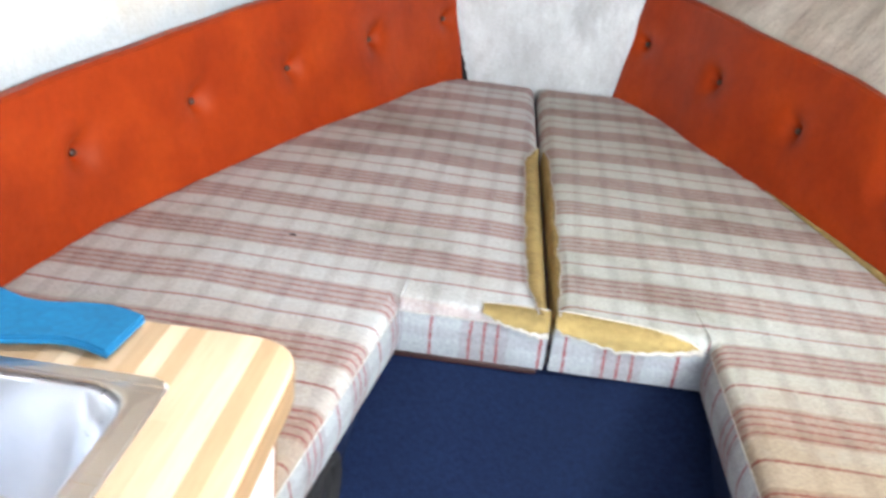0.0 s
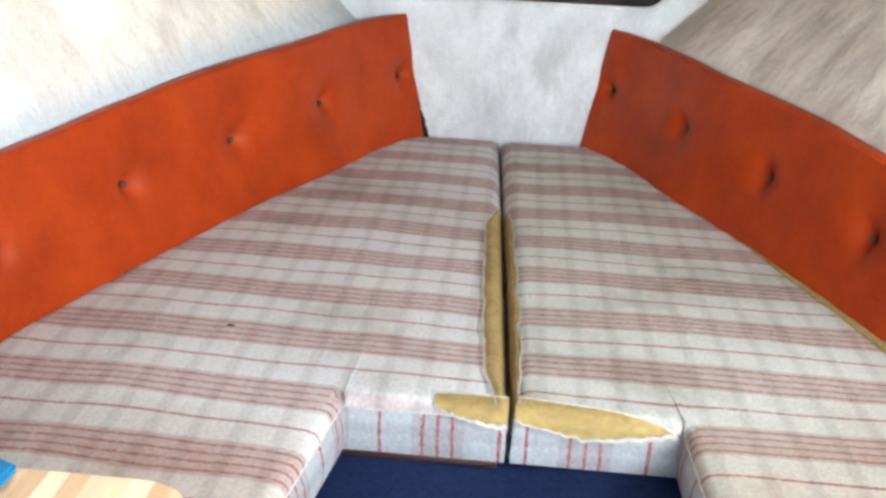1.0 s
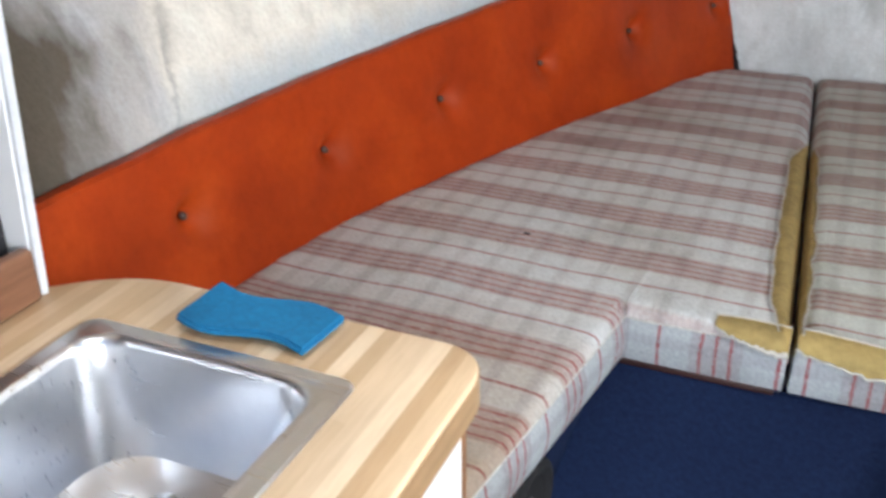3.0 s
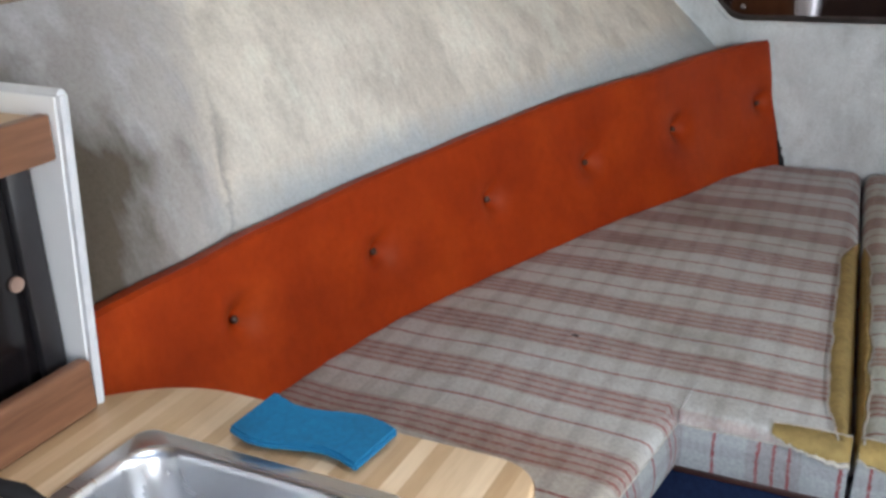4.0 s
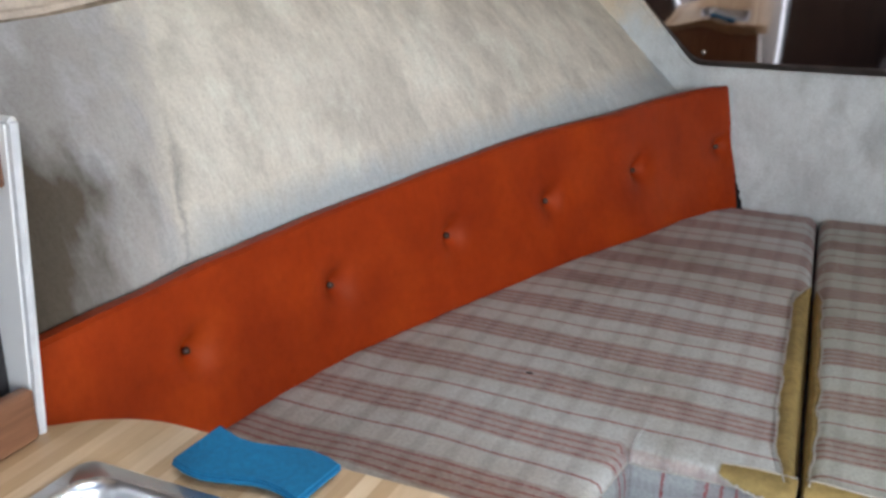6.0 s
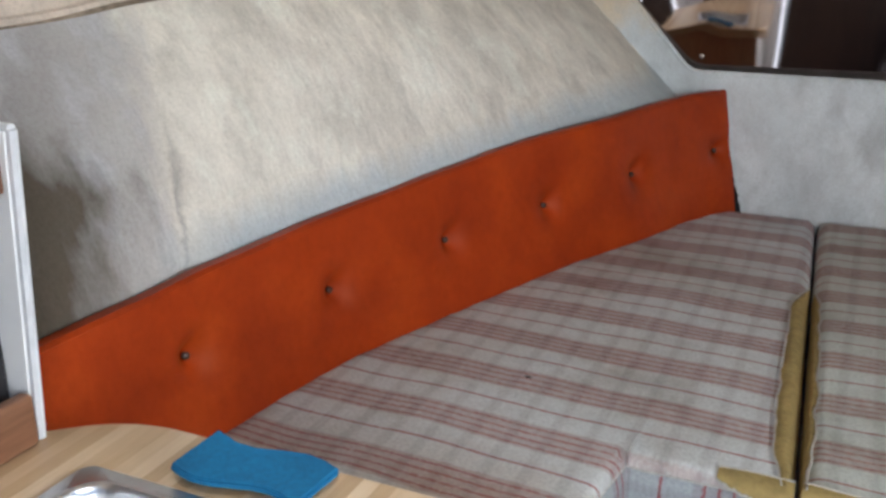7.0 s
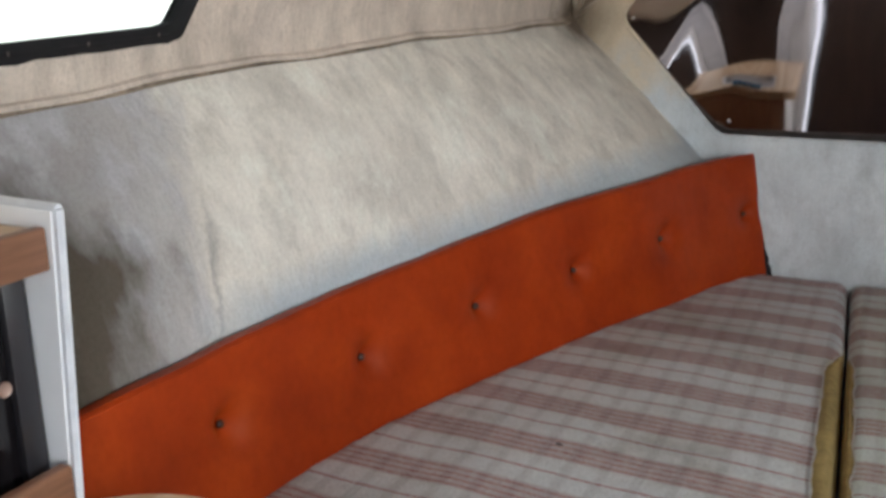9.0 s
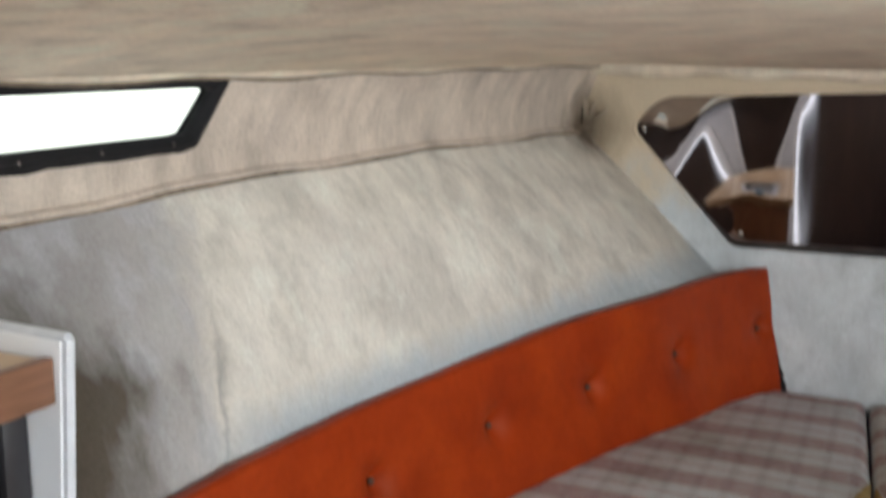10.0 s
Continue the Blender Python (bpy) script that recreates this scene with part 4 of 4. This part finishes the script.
def backrest(name, side, y0, label):
    b = thing(name, (side * 0.6, 1.6, 0.49), label, "back cushion", "back cushions")
    drop = 0.0 if side < 0 else 0.012
    nj, ni = 44, 210
    front, back = [], []
    tip = 2.592
    for i in range(ni + 1):
        y = y0 + (tip - y0) * i / ni
        fr, bk = [], []
        slope = (foot_x(min(2.59, y + 0.02)) - foot_x(y - 0.02)) / (min(2.59, y + 0.02) - (y - 0.02))
        nrm = Vector((1, -slope, LEAN)).normalized()
        zt = top_z(y) - drop + 0.0018 * noise.noise(Vector((y * 9, side, 2)))
        for j in range(nj + 1):
            h = j / nj
            z = 0.475 + (zt - 0.475) * h
            p = Vector((foot_x(y) - LEAN * (z - 0.5), y, z))
            edge = min(h * (zt - 0.475), (1 - h) * (zt - 0.475), (tip - y) + 0.002, (y - y0) + 0.002)
            q = max(0.0, 1 - edge / 0.008)
            d = -0.008 * (1 - math.sqrt(max(0.0, 1 - q * q)))
            for by, bz in BUTTONS:
                bz -= drop * 0.5
                r2 = ((y - by) * 1.15) ** 2 + (z - bz) ** 2
                d -= 0.020 * math.exp(-r2 / 0.021 ** 2) + 0.013 * math.exp(-r2 / 0.046 ** 2)
                # pull creases running up and down from the button
                dy, dz = y - by, z - bz
                u = dy * 0.55 + dz * 0.83
                w = dy * 0.83 - dz * 0.55
                d -= 0.006 * math.exp(-(w / 0.012) ** 2) * math.exp(-((u - 0.020) / 0.022) ** 2)
            d += 0.003 * noise.noise(Vector((y * 6, z * 7, side * 3)))
            p2 = p + nrm * d
            fr.append((side * -p2.x, p2.y, p2.z))
            bq = p - nrm * 0.034
            bk.append((side * -bq.x, min(tip, bq.y), bq.z))
        front.append(fr)
        back.append(bk)
    bm = bmesh.new()
    vf = [[bm.verts.new(p) for p in r] for r in front]
    vb = [[bm.verts.new(r[j]) for j in (0, nj)] for r in back]
    for i in range(ni):
        for j in range(nj):
            bm.faces.new((vf[i][j], vf[i][j + 1], vf[i + 1][j + 1], vf[i + 1][j]))
        bm.faces.new((vb[i][0], vb[i][1], vb[i + 1][1], vb[i + 1][0]))
        bm.faces.new((vf[i][0], vb[i][0], vb[i + 1][0], vf[i + 1][0]))
        bm.faces.new((vf[i][nj], vb[i][1], vb[i + 1][1], vf[i + 1][nj]))
    for i in (0, ni):
        bm.faces.new(vf[i] + [vb[i][1], vb[i][0]])
    part("pad", bm, ORANGE, b)
    for by, bz in BUTTONS:
        bz -= drop * 0.5
        slope = (foot_x(min(2.59, by + 0.02)) - foot_x(by - 0.02)) / (min(2.59, by + 0.02) - by + 0.02)
        nrm = Vector((-side, -slope, LEAN)).normalized()
        x = foot_x(by) - LEAN * (bz - 0.5)
        place = Vector((side * -x, by, bz)) - nrm * 0.0270
        m = Matrix.Translation(place) @ nrm.to_track_quat("Z", "Y").to_matrix().to_4x4()
        part("button", lathe([(0.0066, 0), (0.0068, 0.003), (0.0058, 0.0055), (0.0032, 0.0072), (0.001, 0.0077)], m, 14), BUTTON, b, "tarnished domed button")
    return b


port_back = backrest("back_cushion", -1, 0.655, "orange velour buttoned backrest pad against the hull")
backrest("back_cushion", 1, 0.1, "orange velour buttoned backrest pad against the hull")
# torn black backing that shows at the foot of the port pad
bm, _ = grid([[(-0.212 - 0.17 * 0.12 * t + 0.011 * (1 - t) + 0.007 * noise.noise(Vector((t * 7, 1, 1))), 2.589, 0.490 + 0.10 * t) if q else (-0.25, 2.593, 0.490 + 0.10 * t) for q in (0, 1)] for t in [k / 14 for k in range(15)]])
thicken(bm, (0, 1, 0), 0.004)
part("backing", bm, BLACK, port_back, "torn black backing cloth")

# ---- galley: counter, sink, cabinet ----
counter_outline = round_corners([(-0.214, -0.45), (-0.214, 0.722), (-0.665, 0.722), (-0.80, 0.60), (-1.0, 0.60), (-1.0, -0.45)], [0.0, 0.062, 0.07, 0.03, 0, 0], 9)
SINK = (-0.640, -0.314, 0.235, 0.620)
hole = rounded(SINK[0] + 0.012, SINK[1] - 0.012, SINK[2] + 0.012, SINK[3] - 0.012, 0.05)
bm = plate(counter_outline, [hole], lambda x, y: (x, y, 0.700), (0, 0, -1), 0.042)
rim_e = [e for e in bm.edges if len(e.link_faces) == 2 and e.calc_face_angle(0) > 1.0 and all(v.co.z > 0.69 for v in e.verts)]
bmesh.ops.bevel(bm, geom=rim_e, offset=0.004, segments=3, profile=0.5, affect="EDGES")
top_thing = thing("worktop", (-0.5, 0.3, 0.66), "oak stave laminate worktop with rounded corners and a sink", "worktop")
part("slab", bm, COUNTER, top_thing)

# oak of the edge band, its shade put into the colour
EDGE = timber("oak_edge_band_shaded", (0.31, 0.19, 0.095), (0.43, 0.28, 0.15), (8, 8, 60))
pts = [Vector(p) for p in counter_outline if p[0] > -0.70]
bm = bmesh.new()
prev = None
for i, p in enumerate(pts):
    d = (pts[min(i + 1, len(pts) - 1)] - pts[max(i - 1, 0)]).normalized()
    out = Vector((d.y, -d.x))
    ring = [bm.verts.new((*(p + out * o), z)) for o, z in ((0.0014, 0.6945), (0.0014, 0.6600), (-0.002, 0.6590), (-0.002, 0.6945))]
    if prev:
        for k in range(4):
            bm.faces.new((prev[k], prev[(k + 1) % 4], ring[(k + 1) % 4], ring[k]))
    prev = ring
part("edge_band", bm, EDGE, top_thing, "oak edge band, darkened for shade")

base = thing("galley_cabinet", (-0.6, 0.1, 0), "white galley cabinet with a brown veneer end panel", "cabinet")
part("side_panel", box(-0.252, -0.236, -0.44, 0.688, 0.0, 0.656, 0.002), WHITE, base, "white laminate side panel")
part("end_panel", box(-0.79, -0.238, 0.690, 0.706, 0.0, 0.656, 0.002), VENEER, base, "brown wood veneer end panel")
part("back_panel", box(-1.0, -0.26, -0.45, -0.435, 0.0, 0.656, 0.002), VENEER, base)

sink = thing("sink", (-0.48, 0.43, 0.57), "brushed stainless steel inset sink, wet and empty", "sink")
bm = bmesh.new()
rings = []
steps = [(0.0, 0.7005, 0.016), (0.002, 0.7035, 0.018), (0.018, 0.7035, 0.034), (0.0205, 0.7060, 0.036), (0.0235, 0.7062, 0.040), (0.026, 0.7035, 0.044), (0.0275, 0.694, 0.05), (0.030, 0.660, 0.055), (0.035, 0.60, 0.06), (0.042, 0.572, 0.065), (0.060, 0.558, 0.07), (0.10, 0.553, 0.05), (0.135, 0.551, 0.02)]
for inset, z, r in steps:
    rings.append([bm.verts.new((x, y, z)) for x, y in rounded(SINK[0] + inset, SINK[1] - inset, SINK[2] + inset, SINK[3] - inset, r, 8)])
for a, b in zip(rings, rings[1:]):
    for k in range(len(a)):
        bm.faces.new((a[k], a[(k + 1) % len(a)], b[(k + 1) % len(a)], b[k]))
bm.faces.new(rings[-1])
part("bowl", bm, STEEL, sink)
dm = Matrix.Translation((-0.505, 0.535, 0.5525))
part("drain", lathe([(0.040, 0), (0.038, 0.004), (0.030, 0.003), (0.026, -0.004), (0.010, -0.006)], dm, 28), CHROME, sink, "chrome drain ring")
part("strainer", lathe([(0.016, -0.004), (0.015, 0.006), (0.006, 0.008)], dm, 20), CHROME, sink, "chrome strainer knob")

tap = thing("tap", (-0.665, 0.395, 0.70), "chrome pump tap with knurled knob and black base", "tap")
tm = Matrix.Translation((-0.672, 0.418, 0.700))
part("base", lathe([(0.034, 0), (0.034, 0.010), (0.026, 0.018), (0.020, 0.020)], tm, 24), BLACK, tap, "black plastic base")
part("body", lathe([(0.017, 0.018), (0.016, 0.050), (0.020, 0.054)], tm, 24), CHROME, tap)
knob = lathe([(0.019, 0.052), (0.024, 0.056), (0.024, 0.078), (0.020, 0.084), (0.006, 0.085)], tm, 40)
for i, v in enumerate(knob.verts):
    if i % 2 and 40 <= i < 120:
        v.co.x, v.co.y = tm.translation.x + (v.co.x - tm.translation.x) * 0.93, tm.translation.y + (v.co.y - tm.translation.y) * 0.93
part("knob", knob, CHROME, tap, "knurled chrome knob")
part("spout", tube([(-0.664, 0.425, 0.742), (-0.640, 0.432, 0.748), (-0.615, 0.438, 0.745), (-0.598, 0.442, 0.732)], 0.009, 10), BLACK, tap, "short black spout")

# blue wave-shaped sponge lying half over the sink's rim
rows = []
A, B = Vector((-0.538, 0.633)), Vector((-0.382, 0.628))
C, D = Vector((-0.522, 0.698)), Vector((-0.375, 0.705))
for i in range(41):
    s = i / 40
    row = []
    for j in range(13):
        t = j / 12
        p = (A.lerp(B, s)).lerp(C.lerp(D, s), t)
        wave = 0.011 * math.sin(2 * math.pi * s)
        row.append((p.x, p.y - wave * 0.9 + 0.001 * noise.noise(Vector((s * 12, t * 4, 1))), 0.7085 + 0.012 * (1 - s) ** 2 * t + 0.003 * math.sin(3 * s + 1)))
    rows.append(row)
bm, _ = grid(rows)
thicken(bm, (0, 0, 1), 0.010)
bmesh.ops.bevel(bm, geom=[e for e in bm.edges if len(e.link_faces) == 2 and e.calc_face_angle(0) > 1.0], offset=0.003, segments=2, affect="EDGES")
tagged(part("sponge", bm, SPONGE), "blue wave-shaped kitchen sponge on the worktop", "sponge")

# cabinet on the worktop: white end partition, shelf, fiddle, dark doors
rack = thing("galley_shelf_unit", (-0.85, 0.3, 0.70), "white and wood galley shelf unit with dark sliding doors", "shelf unit")
bm = plate([(-0.734, 0.7005), (-0.707, 1.056), (-1.10, 1.062), (-1.02, 0.7005)], [], lambda x, z: (x, 0.634, z), (0, 1, 0), 0.016)
part("partition", bm, WHITE, rack, "glossy white end partition")
bm = plate([(-0.742, 0.7005), (-0.716, 1.048), (-1.09, 1.054), (-1.01, 0.7005)], [], lambda x, z: (x, 0.6505, z), (0, 1, 0), 0.005)
part("facing", bm, DARKWOOD, rack, "dark veneer facing of the partition")
part("edging", tube([(-0.731, 0.642, 0.701), (-0.704, 0.642, 1.058)], 0.0062, 8), TRIM, rack, "grey metal edging")
part("edging", tube([(-0.704, 0.642, 1.058), (-1.10, 0.642, 1.064)], 0.0060, 8), TRIM, rack, "grey metal edging")
part("shelf", box(-1.12, -0.730, -0.44, 0.632, 0.998, 1.036), SHELF_TOP, rack, "pale laminate shelf")
part("shelf_front", box(-0.729, -0.714, -0.44, 0.632, 0.992, 1.040, 0.003), WOOD, rack, "red-brown wooden shelf edge")
part("fiddle", box(-0.738, -0.718, -0.44, 0.631, 0.7015, 0.764, 0.006, 3), WOOD, rack, "red-brown wooden fiddle rail")
part("door", box(-0.772, -0.764, 0.18, 0.600, 0.704, 0.994, 0.002), GLOSSBLACK, rack, "black acrylic sliding door")
part("door", box(-0.790, -0.782, -0.44, 0.21, 0.704, 0.994, 0.002), GLOSSBLACK, rack, "black acrylic sliding door")
part("door_stile", box(-0.774, -0.756, 0.601, 0.631, 0.704, 0.994, 0.002), GREYSTRIP, rack, "dark grey door channel")
pm = Matrix.Translation((-0.764, 0.592, 0.862)) @ Matrix.Rotation(radians(90), 4, "Y")
part("finger_pull", lathe([(0.009, 0), (0.0085, 0.003), (0.007, 0.002), (0.002, 0.0015)], pm, 18), PALEKNOB, rack, "pale round finger pull")
